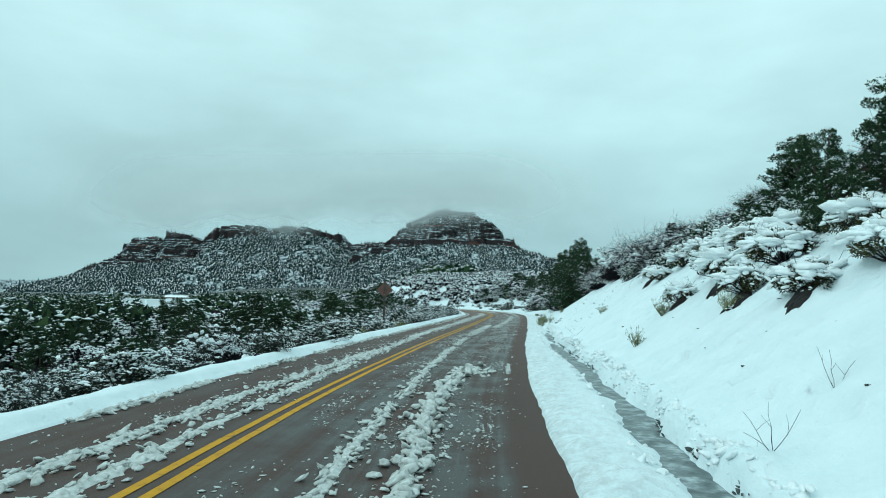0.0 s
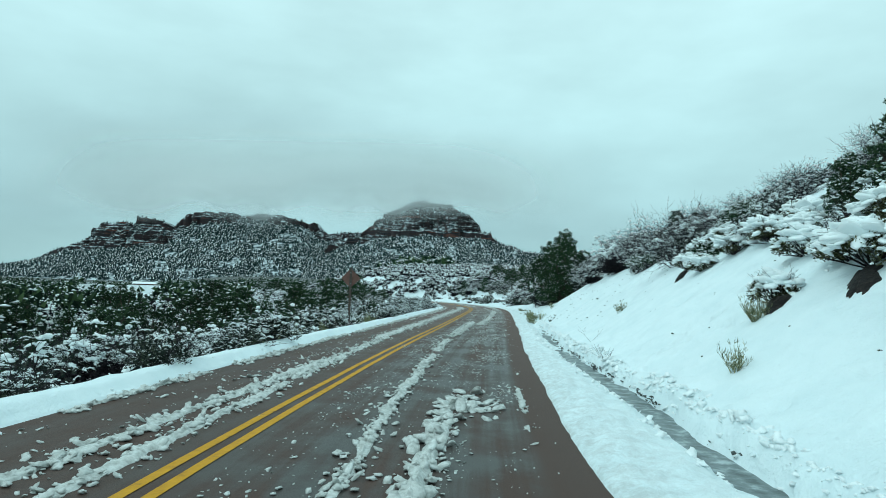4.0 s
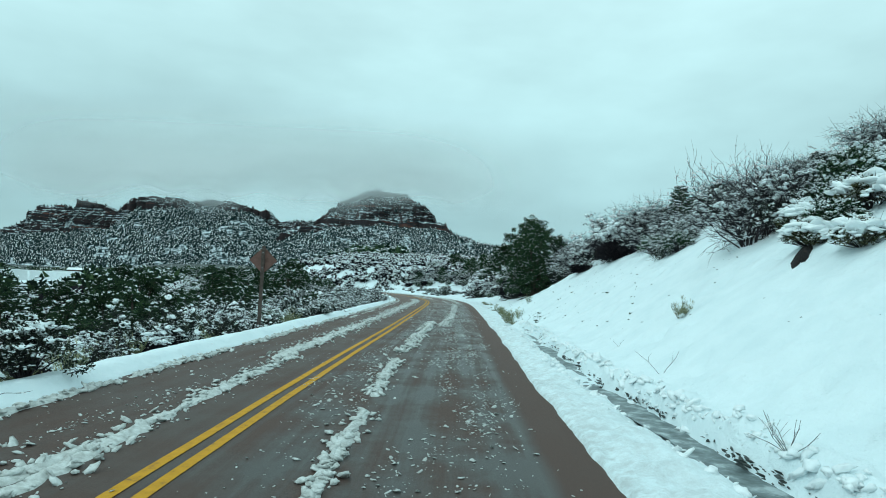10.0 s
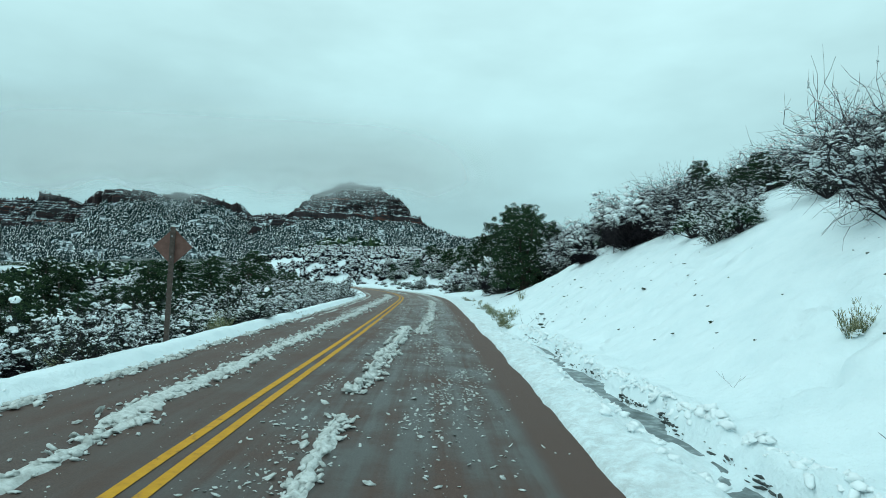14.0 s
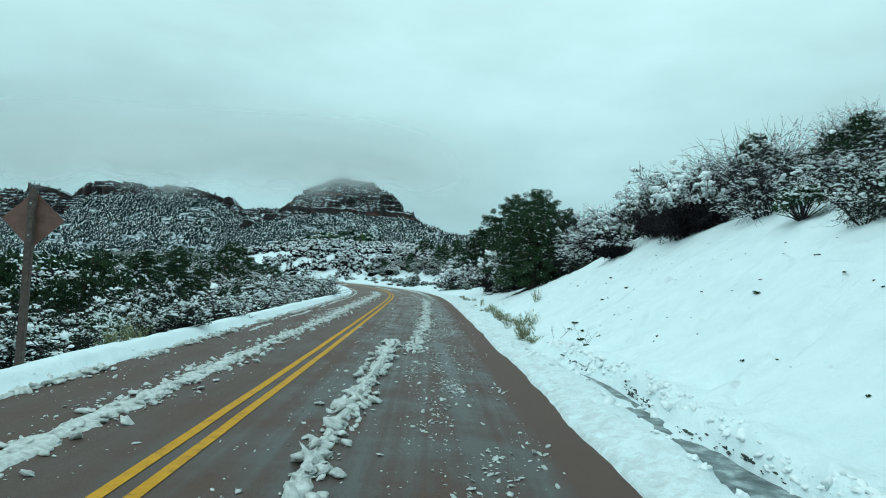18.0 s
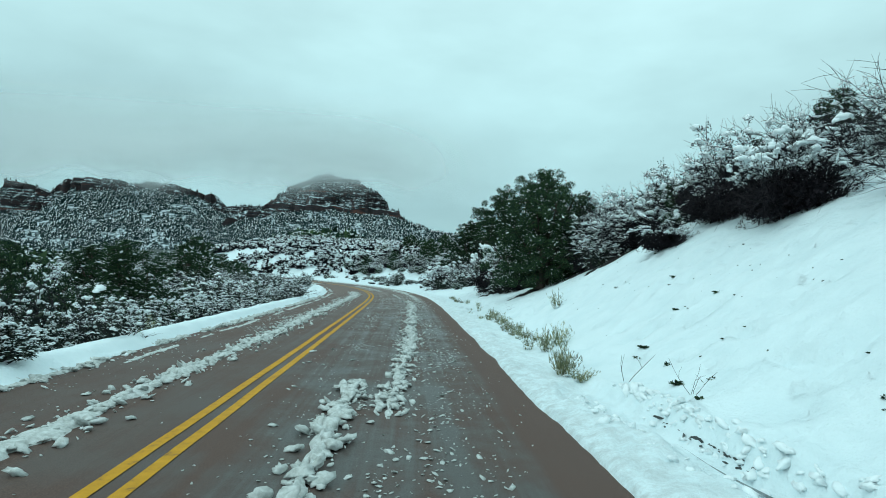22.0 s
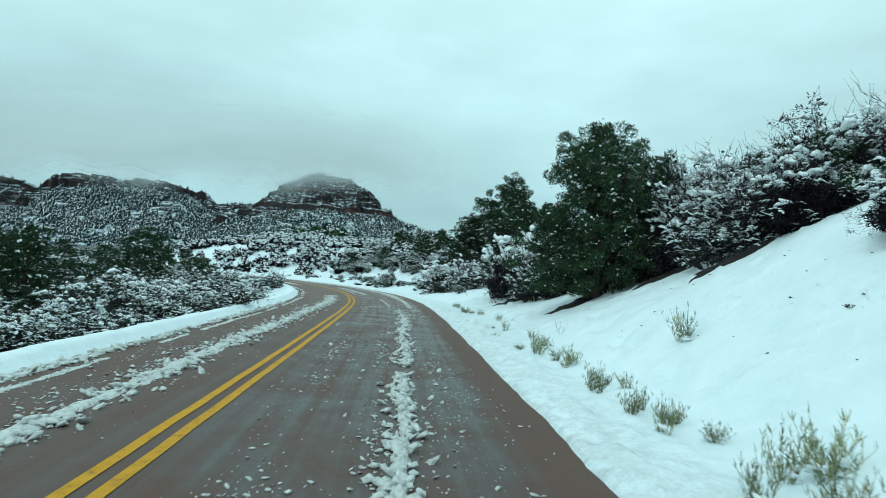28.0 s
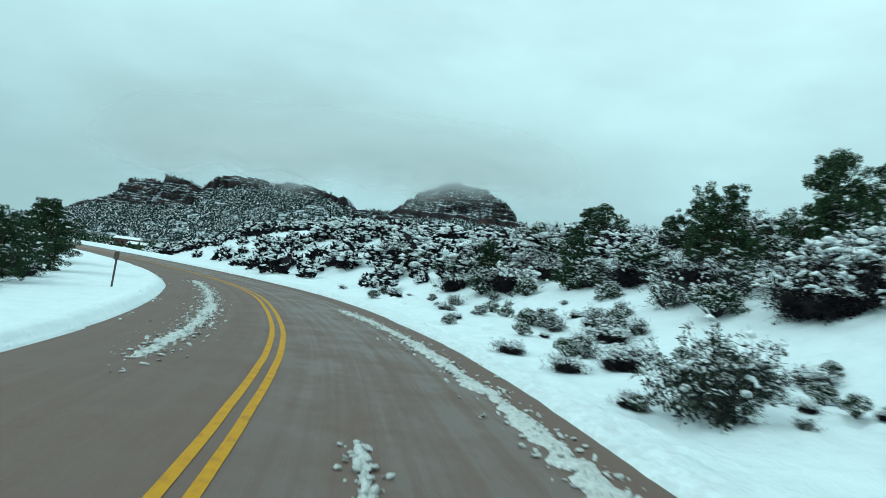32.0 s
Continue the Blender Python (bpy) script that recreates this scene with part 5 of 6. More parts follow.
# ---- slush left by tyres and plough ----
def slush_ridge(path_o, width, high, seed, broken=0.15, film=1.0):
    """A ridge of wet snow thrown up by tyres: a thin smeared film under heaped clods, broken here and there."""
    rng = np.random.RandomState(seed)
    y0, y1 = path_o[0][0], path_o[-1][0]
    py, po = [p[0] for p in path_o], [p[1] for p in path_o]
    off = lambda q: np.interp(q, py, po) + 0.14 * (fbm(q * 0.45 + seed, q * 0 + seed, 3) - 0.5)
    amt = lambda q: (0.4 + 0.95 * fbm(q * 1.1 + seed, q * 0 + seed, 3)) * sstep(0, 0.7, q - y0) * sstep(0, 0.7, y1 - q) * sstep(broken, broken + 0.12, fbm(q * 0.9 + 7 * seed, q * 0 + 2, 2))
    ys = np.arange(y0, y1, 0.07)
    C = mid_cos(ys)
    S = np.sqrt(1 - C * C) * np.sign(mid(ys + 0.5) - mid(ys - 0.5))
    o, amount = off(ys), amt(ys)
    cols = np.linspace(-1, 1, 11)
    V = []
    for c in cols:
        w = 0.5 * width * (0.15 + 1.1 * fbm(ys * 4.5 + seed, ys * 0 + 11 + (c > 0) * 5, 3, 0.65)) * (0.2 + 0.8 * np.clip(amount, 0, 1)) * film
        oo = o + c * w + 0.035 * (vnoise(ys * 9 + 3, c * 2.1 + seed + ys * 0) - 0.5)
        prof = max(0.0, 1 - abs(c) ** 2.0)
        z = -0.004 * np.abs(oo) + high * amount * prof * (0.1 + 1.3 * fbm(ys * 8 + seed, c * 3.1 + seed + ys * 0, 2, 0.7)) * 0.75 + (0.001 if abs(c) < 1 else -0.014) - 0.012 * (amount < 0.12) - 0.06 * (film < 0.3)
        V.append(np.stack([mid(ys) + oo * C, ys - oo * S, z], 1))
    smear, g = Geo(), Geo()
    smear.put(np.stack(V, 1).reshape(-1, 3), np.array(grid_faces(len(ys), len(cols))))
    for q in y0 + (y1 - y0) * rng.rand(int((y1 - y0) * (46 if high > 0.045 else 18))):
        a = float(amt(np.array([q]))[0])
        if a < 0.25 * rng.rand() + 0.12:
            continue
        oo = float(off(np.array([q]))[0]) + 0.40 * width * rng.randn()
        s = (0.010 + 0.55 * high * rng.rand() ** 2.0) * min(1.0, 0.5 + a)
        c1, sl = float(mid_cos(q)), float(mid(q + 0.5) - mid(q - 0.5))
        lump(g, rng, (float(mid(q)) + oo * c1, q - oo * sl * c1, s * 0.45 + 0.25 * high * a * max(0, 1 - abs(oo - float(off(np.array([q]))[0])) / width * 2) - 0.004 * abs(oo)), (s * 1.35, s * 1.0, s * 0.62), 0 if s < 0.02 else 1, 0.42, rng.rand() * 6, 0.4)
    root = new("slush_ridge")
    part("smear", smear, SLUSH, root)
    part("crumbled_slush", g, SLUSH, root)["kind"] = "stuff"
    return tagged(root, "lumpy ridge of wet grey-white slush lying on asphalt", "slush", "slush ridges on the road")


slush_ridge([(-4, -1.2), (9, -1.1), (14, -0.95), (18, -0.88)], 0.27, 0.07, 1, 0.05)
slush_ridge([(11.5, 2.86), (17.5, 2.95)], 0.15, 0.03, 16, 0.42)
slush_ridge([(-4, -2.2), (8, -2.2), (20, -2.28), (40, -2.42), (60, -2.55)], 0.17, 0.07, 14, 0.30)
slush_ridge([(-4, -0.52), (9, -0.54), (17, -0.74), (24, -0.9)], 0.28, 0.06, 2, 0.10)
slush_ridge([(23, -1.05), (35, -1.1), (50, -1.13), (60, -1.06), (68, -0.98)], 0.42, 0.07, 3, -0.2)
slush_ridge([(-4, 1.3), (10, 1.3), (17, 1.12), (25, 1.05)], 0.22, 0.06, 4, 0.30)
slush_ridge([(25, 1.0), (31, 1.08), (35.6, 1.15)], 0.22, 0.11, 5, 0.0)
slush_ridge([(2, 1.9), (9, 1.85), (12.8, 1.98)], 0.26, 0.12, 6, 0.0)
slush_ridge([(33.5, 1.6), (36, 1.72), (41, 1.9), (55, 2.02), (58.5, 1.95)], 0.22, 0.08, 7, 0.24)
slush_ridge([(60.5, 1.6), (63, 1.5), (67, 1.47)], 0.14, 0.035, 8, 0.1)
slush_ridge([(71.5, 1.1), (74, 1.08), (82.5, 1.15)], 0.20, 0.05, 9, -0.1)
slush_ridge([(71.5, 0.53), (77.5, 0.53)], 0.14, 0.02, 10, 0.2)
slush_ridge([(60, 2.42), (66, 2.55), (71, 2.68)], 0.26, 0.04, 15, -0.1)
slush_ridge([(69, 2.66), (76, 2.95), (84, 3.0), (90, 2.85), (96, 2.5)], 0.56, 0.05, 11, -0.3)
slush_ridge([(85, -1.6), (92, -1.5), (96, -1.64), (103, -1.66)], 0.42, 0.05, 12, 0.10)
slush_ridge([(36, -2.1), (55, -2.25), (70, -2.45), (82, -2.55)], 0.16, 0.02, 13, 0.36)


def slush_crumbs():
    """Scattered crumbs and clods of slush on the asphalt."""
    rng = np.random.RandomState(17)
    g = Geo()

    def clod(o, y, s, level=0):
        c, sl = float(mid_cos(y)), float(mid(y + 0.5) - mid(y - 0.5))
        x = float(mid(y)) + o * c
        yy = y - o * sl * c
        lump(g, rng, (x, yy, s * 0.25 - 0.004 * abs(o)), (s * 1.35, s * 0.95, s * 0.36), level, 0.42, rng.rand() * 6, 0.5)

    for k in range(10500):
        y = -2 + 68 * rng.rand()
        band = rng.rand()
        if band < 0.38:
            o = 2.30 + 0.33 * rng.randn()
        elif band < 0.52:
            o = 1.7 + 0.5 * rng.randn()
        elif band < 0.68:
            o = 0.66 + 0.20 * rng.randn()
        elif band < 0.90:
            o = -1.05 + 0.34 * rng.randn()
        else:
            o = -2.2 + 0.25 * rng.randn()
        if vnoise(np.array([y * 0.5]), np.array([o * 1.2]))[0] < 0.35 or abs(o) > 3.2:
            continue
        clod(o, y, 0.004 + 0.007 * rng.rand() + 0.026 * rng.rand() ** 12.0)
    for k in range(150):
        cy = -2 + 62 * rng.rand()
        co = (0.7, 2.2, 2.0, 1.6, -1.35, 2.5)[rng.randint(6)] + 0.22 * rng.randn()
        for j in range(20 + rng.randint(60)):
            clod(co + 0.09 * rng.randn(), cy + 0.45 * rng.randn(), 0.005 + 0.022 * rng.rand() ** 3)
    # the heap on the lane and larger lumps
    for k in range(95):
        clod(2.17 + 0.21 * rng.randn(), 13.0 + 0.33 * rng.randn(), 0.025 + 0.06 * rng.rand() ** 1.5, 1)
    for k in range(70):
        clod(1.35 + 0.5 * rng.randn(), 18 + 30 * rng.rand(), 0.015 + 0.035 * rng.rand() ** 2, 1)
    for k in range(40):
        clod(-1.4 + 0.2 * rng.randn(), 9 + 9 * rng.rand(), 0.015 + 0.04 * rng.rand() ** 2, 1)
    for k in range(140):
        clod(-1.6 + 0.3 * rng.randn(), 84 + 14 * rng.rand(), 0.012 + 0.04 * rng.rand() ** 2)
    tagged(new("slush_crumbs", g.mesh("slush_crumbs", SLUSH)), "crumbs and clods of grey slush strewn over wet asphalt", "slush", kind="stuff")


slush_crumbs()


def lip_clods():
    """Broken clods of snow thrown along the ditch and the windrow."""
    rng = np.random.RandomState(23)
    g = Geo()
    for k in range(2300):
        y = -2 + 37 * rng.rand()
        o = np.interp(y, DITCH_Y, DITCH_O) + (0.235 + 0.055 * rng.randn() if k % 5 else -0.34 + 0.08 * rng.randn())
        x, _ = at_road(o, y)
        s = (0.010 + 0.034 * rng.rand() ** 2.2) * (0.5 + 1.0 * vnoise(np.array([y * 1.6]), np.array([3.3]))[0])
        lump(g, rng, (x, y, h1(x, y) + s * 0.1), (s * 1.4, s, s * 0.8), 1 if s > 0.02 else 0, 0.4, rng.rand() * 6, 0.3)
    for k in range(170):
        y = -2 + 105 * rng.rand()
        o = -float(np.interp(y, [0, 20, 60, 75, 100, 140], [2.25, 2.35, 2.6, 2.85, 3.0, 3.1])) + 0.03 + 0.12 * rng.randn()
        x, _ = at_road(o, y)
        s = 0.012 + 0.022 * rng.rand() ** 1.6
        lump(g, rng, (x, y, max(0.0, h1(x, y)) + s * 0.2), (s * 1.2, s, s * 0.7), 0, 0.25, rng.rand() * 6, 0.3)
    tagged(new("snow_clods", g.mesh("snow_clods", SNOW)), "broken clods of ploughed snow along the ditch and windrow", "snow", kind="stuff")


lip_clods()


# ---- bare earth under junipers and bushes, their shade put into its colour ----
EARTH_SHADE = simple("shade_dark_earth", [(0.3, (0.006, 0.005, 0.005)), (0.55, (0.016, 0.012, 0.011)), (0.72, (0.05, 0.036, 0.03))], 16.0, 0.95, 1.0, 0.06)


def earth_shade_patch(x, y, rx, ry, turn, seed):
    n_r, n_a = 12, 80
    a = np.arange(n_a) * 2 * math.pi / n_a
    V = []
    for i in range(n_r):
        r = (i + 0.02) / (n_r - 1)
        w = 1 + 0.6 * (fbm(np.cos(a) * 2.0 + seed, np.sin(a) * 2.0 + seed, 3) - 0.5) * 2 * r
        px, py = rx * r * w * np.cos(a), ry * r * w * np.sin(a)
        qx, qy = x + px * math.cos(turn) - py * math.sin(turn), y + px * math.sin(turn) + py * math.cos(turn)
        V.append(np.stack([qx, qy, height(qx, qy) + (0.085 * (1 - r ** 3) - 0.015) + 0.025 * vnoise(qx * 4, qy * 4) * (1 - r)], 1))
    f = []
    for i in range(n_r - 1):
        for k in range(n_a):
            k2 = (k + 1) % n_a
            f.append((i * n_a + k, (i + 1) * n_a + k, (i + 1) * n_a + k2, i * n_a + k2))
    me = mesh_from("earth_and_shade", np.concatenate(V).tolist(), f, EARTH_SHADE)
    tagged(new("earth_and_shade", me), "dark brown bare earth with painted shade under junipers and bushes", "earth", "bare patches under junipers")


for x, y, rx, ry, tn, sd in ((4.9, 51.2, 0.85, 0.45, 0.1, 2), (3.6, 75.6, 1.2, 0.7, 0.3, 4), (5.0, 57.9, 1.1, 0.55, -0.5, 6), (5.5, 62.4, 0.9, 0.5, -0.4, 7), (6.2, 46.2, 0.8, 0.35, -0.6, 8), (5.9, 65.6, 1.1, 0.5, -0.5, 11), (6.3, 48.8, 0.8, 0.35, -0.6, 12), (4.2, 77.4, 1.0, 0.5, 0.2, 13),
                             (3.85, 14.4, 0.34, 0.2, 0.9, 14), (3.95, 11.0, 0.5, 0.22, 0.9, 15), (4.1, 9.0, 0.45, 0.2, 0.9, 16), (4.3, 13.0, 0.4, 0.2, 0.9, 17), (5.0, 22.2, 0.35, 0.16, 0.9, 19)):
    earth_shade_patch(x, y, rx, ry, tn, sd)


# ---- road sign seen from behind ----
RUST = simple("sign_back_brown", [(0.3, (0.12, 0.055, 0.042)), (0.55, (0.17, 0.08, 0.062)), (0.8, (0.21, 0.105, 0.085))], 7.0, 0.55, 0.15, 0.003, metal=0.1)
POST = simple("weathered_post", [(0.3, (0.05, 0.033, 0.028)), (0.55, (0.085, 0.06, 0.05)), (0.8, (0.13, 0.10, 0.09))], 18.0, 0.8, 0.4, 0.004)
STEEL = simple("dull_steel", [(0.3, (0.25, 0.26, 0.27)), (0.7, (0.42, 0.43, 0.44))], 30.0, 0.4, 0.1, 0.001, metal=0.9)


def box(geo, c, size, bevel=0.0, turn=None):
    bm = bmesh.new()
    bmesh.ops.create_cube(bm, size=1.0)
    bmesh.ops.scale(bm, vec=size, verts=bm.verts)
    if bevel:
        bmesh.ops.bevel(bm, geom=bm.edges[:], offset=bevel, segments=2, affect="EDGES")
    if turn is not None:
        bmesh.ops.transform(bm, matrix=turn, verts=bm.verts)
    bm.verts.index_update()
    v = np.array([v.co[:] for v in bm.verts]) + np.asarray(c, float)
    off = geo.n
    geo.put(v, np.zeros((0, 3), int))
    geo.f[-1] = np.zeros((0, 3), int)
    faces = {}
    for f in bm.faces:
        faces.setdefault(len(f.verts), []).append([w.index + off for w in f.verts])
    for fs in faces.values():
        geo.f.append(np.array(fs))
    bm.free()


def build_sign(x, y):
    z0 = h1(x, y)
    root = new("road_sign")
    root.location = (x, y, z0)
    root.rotation_euler = (0, 0, radians(4))
    top = 1.95 - z0
    g = Geo()
    box(g, (0, 0, (top + 0.46 - 0.3) / 2), (0.10, 0.09, top + 0.46 + 0.3), 0.008)
    part("post", g, POST, root, "weathered square wooden post", False)
    g = Geo()
    box(g, (0, 0.056, top), (0.62, 0.016, 0.62), 0.006, Matrix.Rotation(radians(45), 4, "Y"))
    part("panel", g, RUST, root, "plain brown back of a diamond sign panel", False)
    for dz in (-0.24, 0.24):
        g = Geo()
        box(g, (0, -0.052, top + dz), (0.03, 0.014, 0.03), 0.004)
        part("bolt", g, STEEL, root, "", False)
    tagged(root, "brown-backed diamond road sign on a wooden post beside the snow windrow", "road sign")


build_sign(-6.46, 31.8)


def build_marker(x, y):
    z0 = h1(x, y)
    root = new("marker_post")
    root.location = (x, y, z0)
    root.rotation_euler = (radians(-1), radians(1), 0)
    g = Geo()
    box(g, (0, 0, 0.36), (0.055, 0.03, 0.92), 0.006)
    part("post", g, POST, root, "", False)
    g = Geo()
    box(g, (0, -0.022, 0.92), (0.16, 0.012, 0.24), 0.005)
    part("plate", g, POST, root, "small dark reflector plate", False)
    tagged(root, "dark roadside marker post standing in the snow", "marker post")


build_marker(-14.0, 94.1)


# ---- the house across the valley ----
WALLM = simple("house_stucco", [(0.3, (0.10, 0.055, 0.045)), (0.7, (0.17, 0.10, 0.085))], 1.5, 0.9, 0.2, 0.02)
GLASS, gnt, gb = mat_new("dark_window_glass")
gb.inputs["Base Color"].default_value = (0.02, 0.025, 0.03, 1)
gb.inputs["Roughness"].default_value = 0.1


def build_house(x, y, label, size, high, n_win):
    z0 = h1(x, y)
    w, d = size
    root = new("house")
    root.location = (x, y, z0)
    root.rotation_euler = (0, 0, radians(18))
    g = Geo()
    box(g, (0, 0, high / 2 - 0.5), (w, d, high + 1.0), 0.05)
    part("wall", g, WALLM, root, "red-brown stucco wall", False)
    g = Geo()
    v = [(-w / 2 - 0.8, -d / 2 - 0.8, high), (w / 2 + 0.8, -d / 2 - 0.8, high), (w / 2 + 0.8, d / 2 + 0.8, high), (-w / 2 - 0.8, d / 2 + 0.8, high), (-w / 2 - 0.8, 0, high + 1.7), (w / 2 + 0.8, 0, high + 1.7)]
    g.put(v, [(0, 1, 5, 4), (2, 3, 4, 5)])
    g.f.append(np.array([(3, 2, 1, 0)]))
    g.f.append(np.array([(0, 4, 3), (1, 2, 5)]))
    part("roof", g, SNOW, root, "low gable roof under snow", False)
    for k in range(n_win):
        win = Geo()
        box(win, (-w / 2 + w * (k + 0.5) / n_win, -d / 2 - 0.03, high * 0.52), (1.6, 0.06, 1.5), 0.01)
        part("window", win, GLASS, root, "", False)
    tagged(root, label, "house")


build_house(-262, 462, "low red-brown house with a snow-covered roof among junipers", (15, 9), 5.2, 4)
build_house(-250, 455, "small low outbuilding with a snow-covered roof beside a house", (10, 7), 2.8, 2)


# ---- woods on the mountain ----
def mountain_woods(src, name, label, n, seed, tall=(6.5, 6.0), ledge=0.16, white=0.66):
    """Conifers over a mountain: most on its talus, some on its ledges, each a narrow dark spire with snow on its boughs."""
    P, talus = src
    rng = np.random.RandomState(seed)
    i = rng.randint(P.shape[0] - 1, size=n)
    j = np.where(rng.rand(n) < ledge, talus + rng.randint(max(1, P.shape[1] - talus - 6), size=n), rng.randint(talus - 1, size=n))
    j = np.clip(j, 0, P.shape[1] - 2)
    u, w = rng.rand(n, 1), rng.rand(n, 1)
    b = (P[i, j] * (1 - u) + P[i + 1, j] * u) * (1 - w) + (P[i, j + 1] * (1 - u) + P[i + 1, j + 1] * u) * w
    steep = np.abs(P[i, j + 1, 2] - P[i, j, 2]) > 2.5 * np.abs(P[i, j + 1, 1] - P[i, j, 1]) + 0.5
    gaps = fbm(b[:, 0] * 0.045, b[:, 1] * 0.045 + b[:, 2] * 0.05, 3) + 0.14 * rng.rand(n)
    ok = (b[:, 2] > 2) & ~(steep & (j >= talus)) & (gaps > 0.50)
    b, j = b[ok], j[ok]
    n = len(b)
    s = (tall[0] + tall[1] * rng.rand(n) ** 1.5) * np.where(j >= talus, 0.55, 1.0)
    a = rng.rand(n, 1) * 6.28 + np.array([[0, 1.57, 3.14, 4.71]])
    r = s[:, None] * (0.19 + 0.09 * rng.rand(n, 4))
    ring = np.stack([b[:, :1] + r * np.cos(a), b[:, 1:2] + r * np.sin(a), b[:, 2:] - 0.6 + 0.14 * s[:, None] * rng.rand(n, 4)], 2)
    top = b + np.stack([0.05 * s * rng.randn(n), 0 * s, s], 1)
    dk, wh = Geo(), Geo()
    dk.put(np.concatenate([ring, top[:, None]], 1).reshape(-1, 3), (np.arange(n)[:, None, None] * 5 + np.array([(0, 1, 4), (1, 2, 4), (2, 3, 4), (3, 0, 4)])[None]).reshape(-1, 3))
    for k in range(3):
        q = rng.rand(n) < white
        c, sz = b[q], s[q]
        m = len(c)
        up, half = 0.08 + 0.66 * rng.rand(m), sz * (0.03 + 0.075 * rng.rand(m))
        sx, zz = c[:, 0] + 0.16 * sz * rng.randn(m) * (1 - up), c[:, 2] + sz * up
        tri = np.stack([np.stack([sx - half, c[:, 1] - 0.3 * sz, zz], 1), np.stack([sx + half, c[:, 1] - 0.3 * sz, zz - 0.07 * sz * rng.randn(m)], 1), np.stack([sx + 0.3 * half * rng.randn(m), c[:, 1] - 0.05 * sz, zz + (0.10 + 0.16 * rng.rand(m)) * sz], 1)], 1)
        wh.put(tri.reshape(-1, 3), np.arange(m * 3).reshape(-1, 3))
    root = new(name)
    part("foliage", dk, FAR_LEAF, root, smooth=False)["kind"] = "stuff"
    part("snow_load", wh, SNOW, root, smooth=False)["kind"] = "stuff"
    tagged(root, label, "forest", kind="stuff")


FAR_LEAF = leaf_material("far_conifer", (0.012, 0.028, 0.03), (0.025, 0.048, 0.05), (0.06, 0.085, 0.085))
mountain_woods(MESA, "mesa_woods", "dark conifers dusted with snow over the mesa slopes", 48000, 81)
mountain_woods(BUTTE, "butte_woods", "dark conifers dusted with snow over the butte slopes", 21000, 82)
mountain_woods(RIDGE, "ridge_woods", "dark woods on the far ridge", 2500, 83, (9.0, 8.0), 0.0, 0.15)


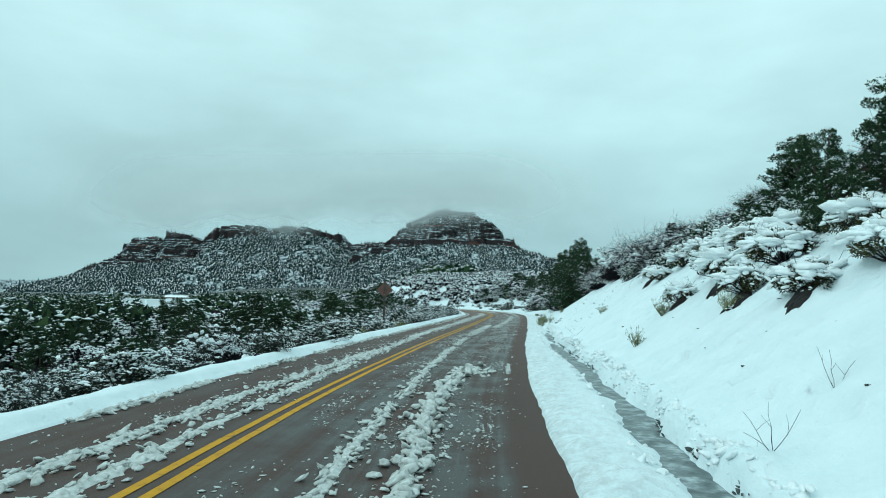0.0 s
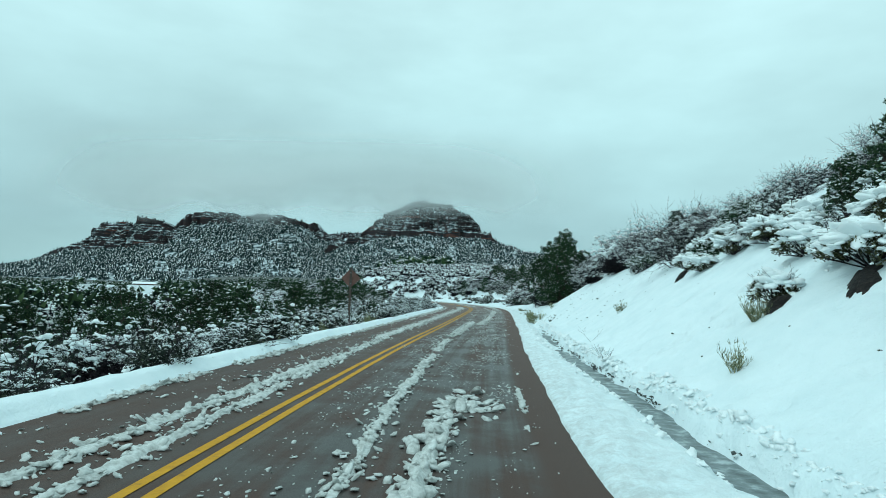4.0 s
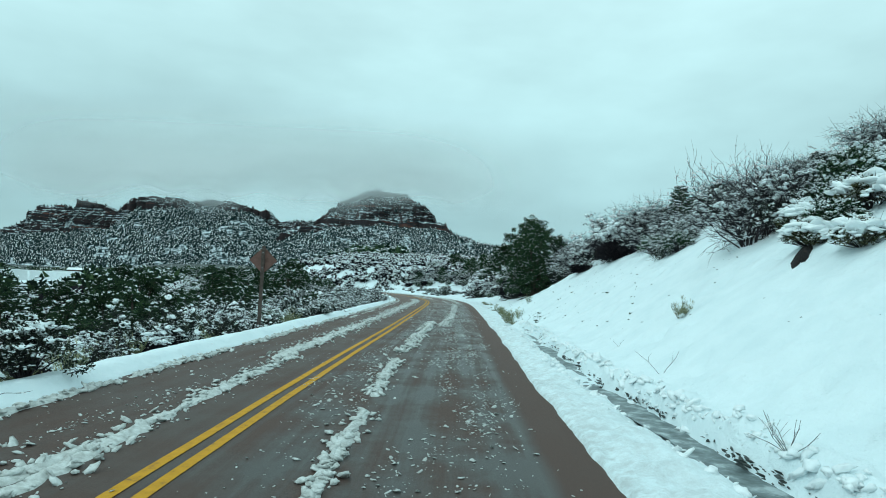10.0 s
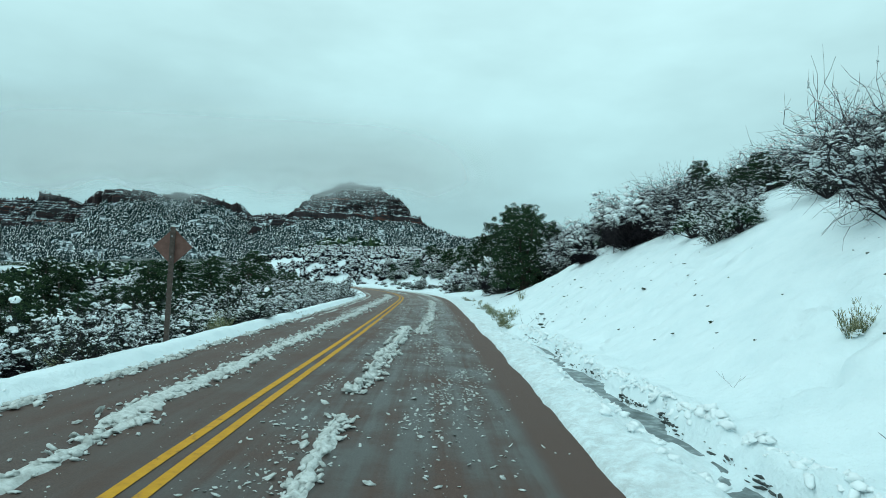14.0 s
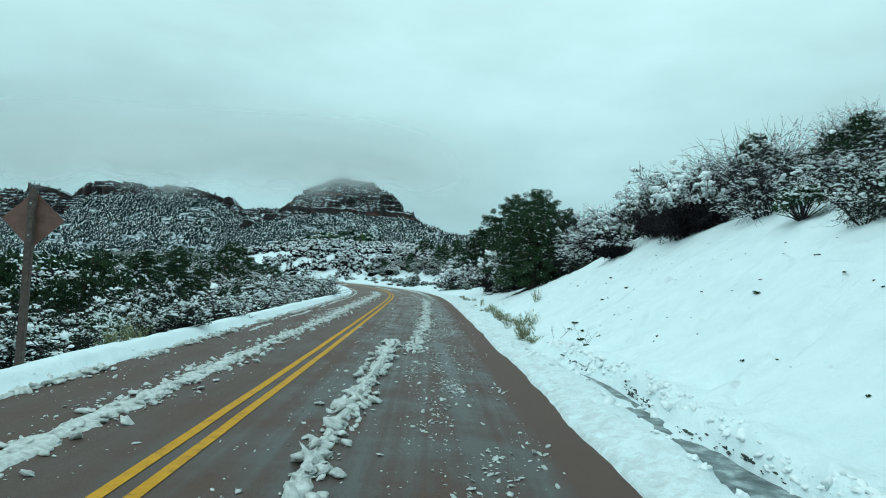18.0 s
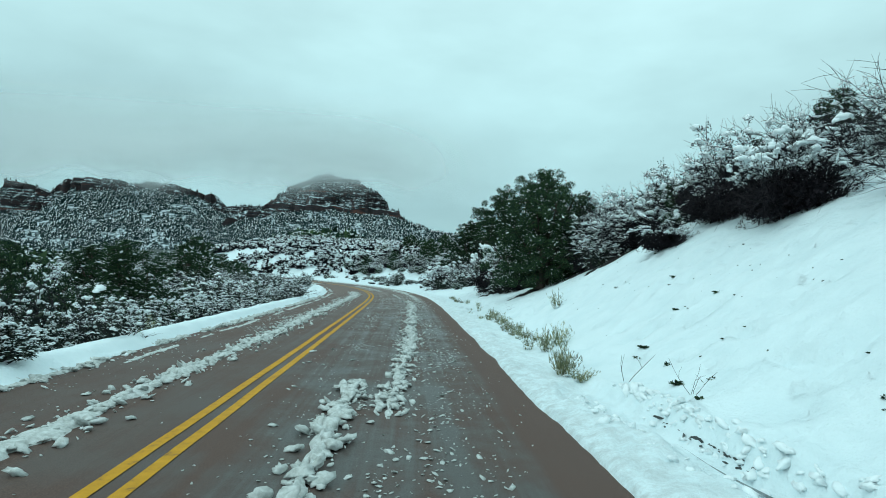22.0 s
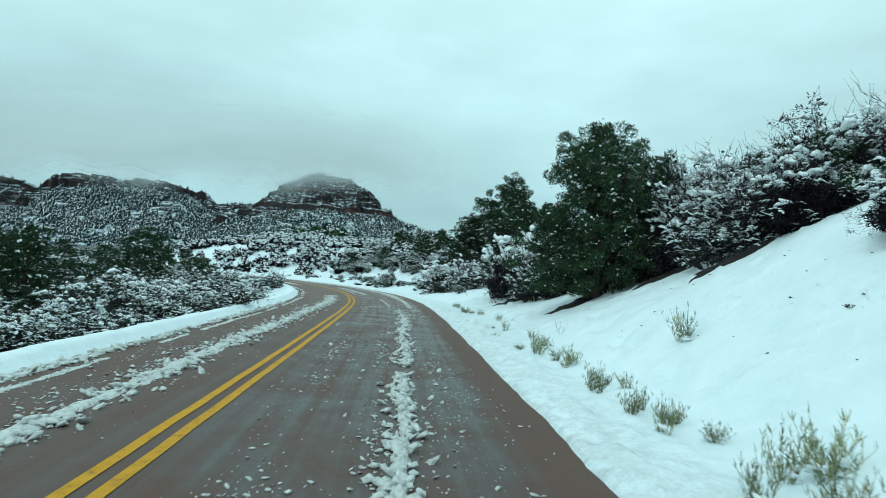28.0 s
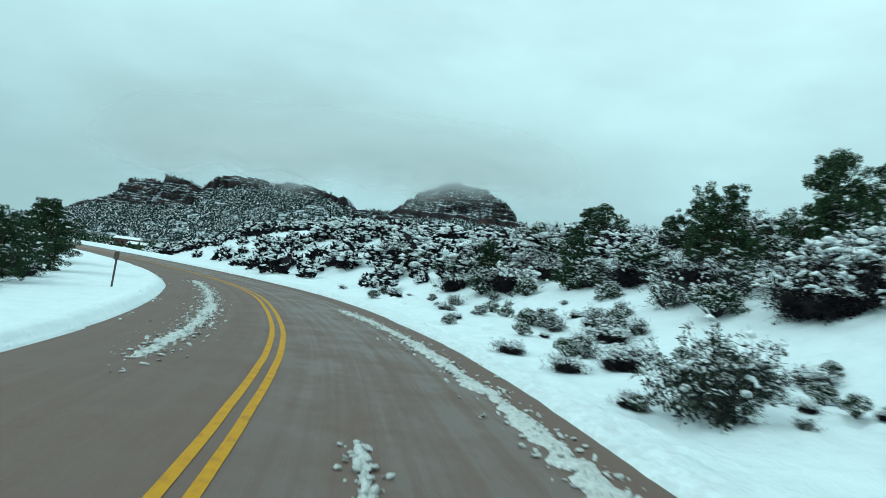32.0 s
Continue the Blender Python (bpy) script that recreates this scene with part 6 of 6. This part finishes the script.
# ---- cloud hanging on the rims ----
def cloud_material():
    m, nt, b = mat_new("low_cloud")
    nt.nodes.remove(b)
    out = nt.nodes["Material Output"]
    geo = nt.nodes.new("ShaderNodeNewGeometry")
    sep = nt.nodes.new("ShaderNodeSeparateXYZ")
    nt.links.new(geo.outputs["Position"], sep.inputs[0])
    nz = add(nt, "ShaderNodeTexNoise", Scale=0.0055, Detail=1.5, Roughness=0.4)
    nt.links.new(geo.outputs["Position"], nz.inputs["Vector"])
    lift = nt.nodes.new("ShaderNodeMath")
    lift.operation = "MULTIPLY_ADD"
    lift.inputs[1].default_value = 140.0
    nt.links.new(nz.outputs[0], lift.inputs[0])
    nt.links.new(sep.outputs[2], lift.inputs[2])
    low = add(nt, "ShaderNodeMapRange")
    low.interpolation_type = "SMOOTHSTEP"
    low.inputs[1].default_value, low.inputs[2].default_value = 206.0, 284.0
    nt.links.new(lift.outputs[0], low.inputs[0])
    top = add(nt, "ShaderNodeMapRange")
    top.interpolation_type = "SMOOTHSTEP"
    top.inputs[1].default_value, top.inputs[2].default_value = 215.0, 400.0
    top.inputs[3].default_value, top.inputs[4].default_value = 0.66, 0.0
    nt.links.new(sep.outputs[2], top.inputs[0])
    mul = nt.nodes.new("ShaderNodeMath")
    mul.operation = "MULTIPLY"
    nt.links.new(low.outputs[0], mul.inputs[0])
    nt.links.new(top.outputs[0], mul.inputs[1])
    # the bank thins out sideways
    wx = nt.nodes.new("ShaderNodeMath")
    wx.operation = "ABSOLUTE"
    cx = nt.nodes.new("ShaderNodeMath")
    cx.operation = "ADD"
    cx.inputs[1].default_value = 420.0
    nt.links.new(sep.outputs[0], cx.inputs[0])
    nt.links.new(cx.outputs[0], wx.inputs[0])
    fade = add(nt, "ShaderNodeMapRange")
    fade.interpolation_type = "SMOOTHSTEP"
    fade.inputs[1].default_value, fade.inputs[2].default_value = 300.0, 700.0
    fade.inputs[3].default_value, fade.inputs[4].default_value = 1.0, 0.0
    nt.links.new(wx.outputs[0], fade.inputs[0])
    mul2 = nt.nodes.new("ShaderNodeMath")
    mul2.operation = "MULTIPLY"
    nt.links.new(mul.outputs[0], mul2.inputs[0])
    nt.links.new(fade.outputs[0], mul2.inputs[1])
    mul = mul2
    d = add(nt, "ShaderNodeBsdfDiffuse")
    d.inputs[0].default_value = (0.93, 0.95, 0.95, 1)
    tl = add(nt, "ShaderNodeBsdfTranslucent")
    tl.inputs[0].default_value = (0.93, 0.95, 0.95, 1)
    body = nt.nodes.new("ShaderNodeMixShader")
    body.inputs[0].default_value = 0.5
    nt.links.new(d.outputs[0], body.inputs[1])
    nt.links.new(tl.outputs[0], body.inputs[2])
    tr_ = nt.nodes.new("ShaderNodeBsdfTransparent")
    mx = nt.nodes.new("ShaderNodeMixShader")
    nt.links.new(mul.outputs[0], mx.inputs[0])
    nt.links.new(tr_.outputs[0], mx.inputs[1])
    nt.links.new(body.outputs[0], mx.inputs[2])
    nt.links.new(mx.outputs[0], out.inputs["Surface"])
    return m


CLOUD = cloud_material()


def cloud_layer(y, x0, x1, seed):
    xs, zs = np.linspace(x0, x1, 60), np.linspace(110, 420, 16)
    X, Z = np.meshgrid(xs, zs, indexing="ij")
    Y = y + 60 * (fbm(X * 0.004 + seed, Z * 0.01, 3) - 0.5)
    me = mesh_from("cloud_bank", np.stack([X.ravel(), Y.ravel(), Z.ravel()], 1).tolist(), grid_faces(60, 16), CLOUD)
    ob = new("backdrop_cloud", me)
    ob.visible_shadow = False
    tagged(ob, "thin layer of low grey cloud drifting over the rims", "cloud", kind="structure")


for k, (cy, cx0, cx1) in enumerate(((1290, -1500, 700), (1345, -1500, 700))):
    cloud_layer(cy, cx0, cx1, 3 * k)
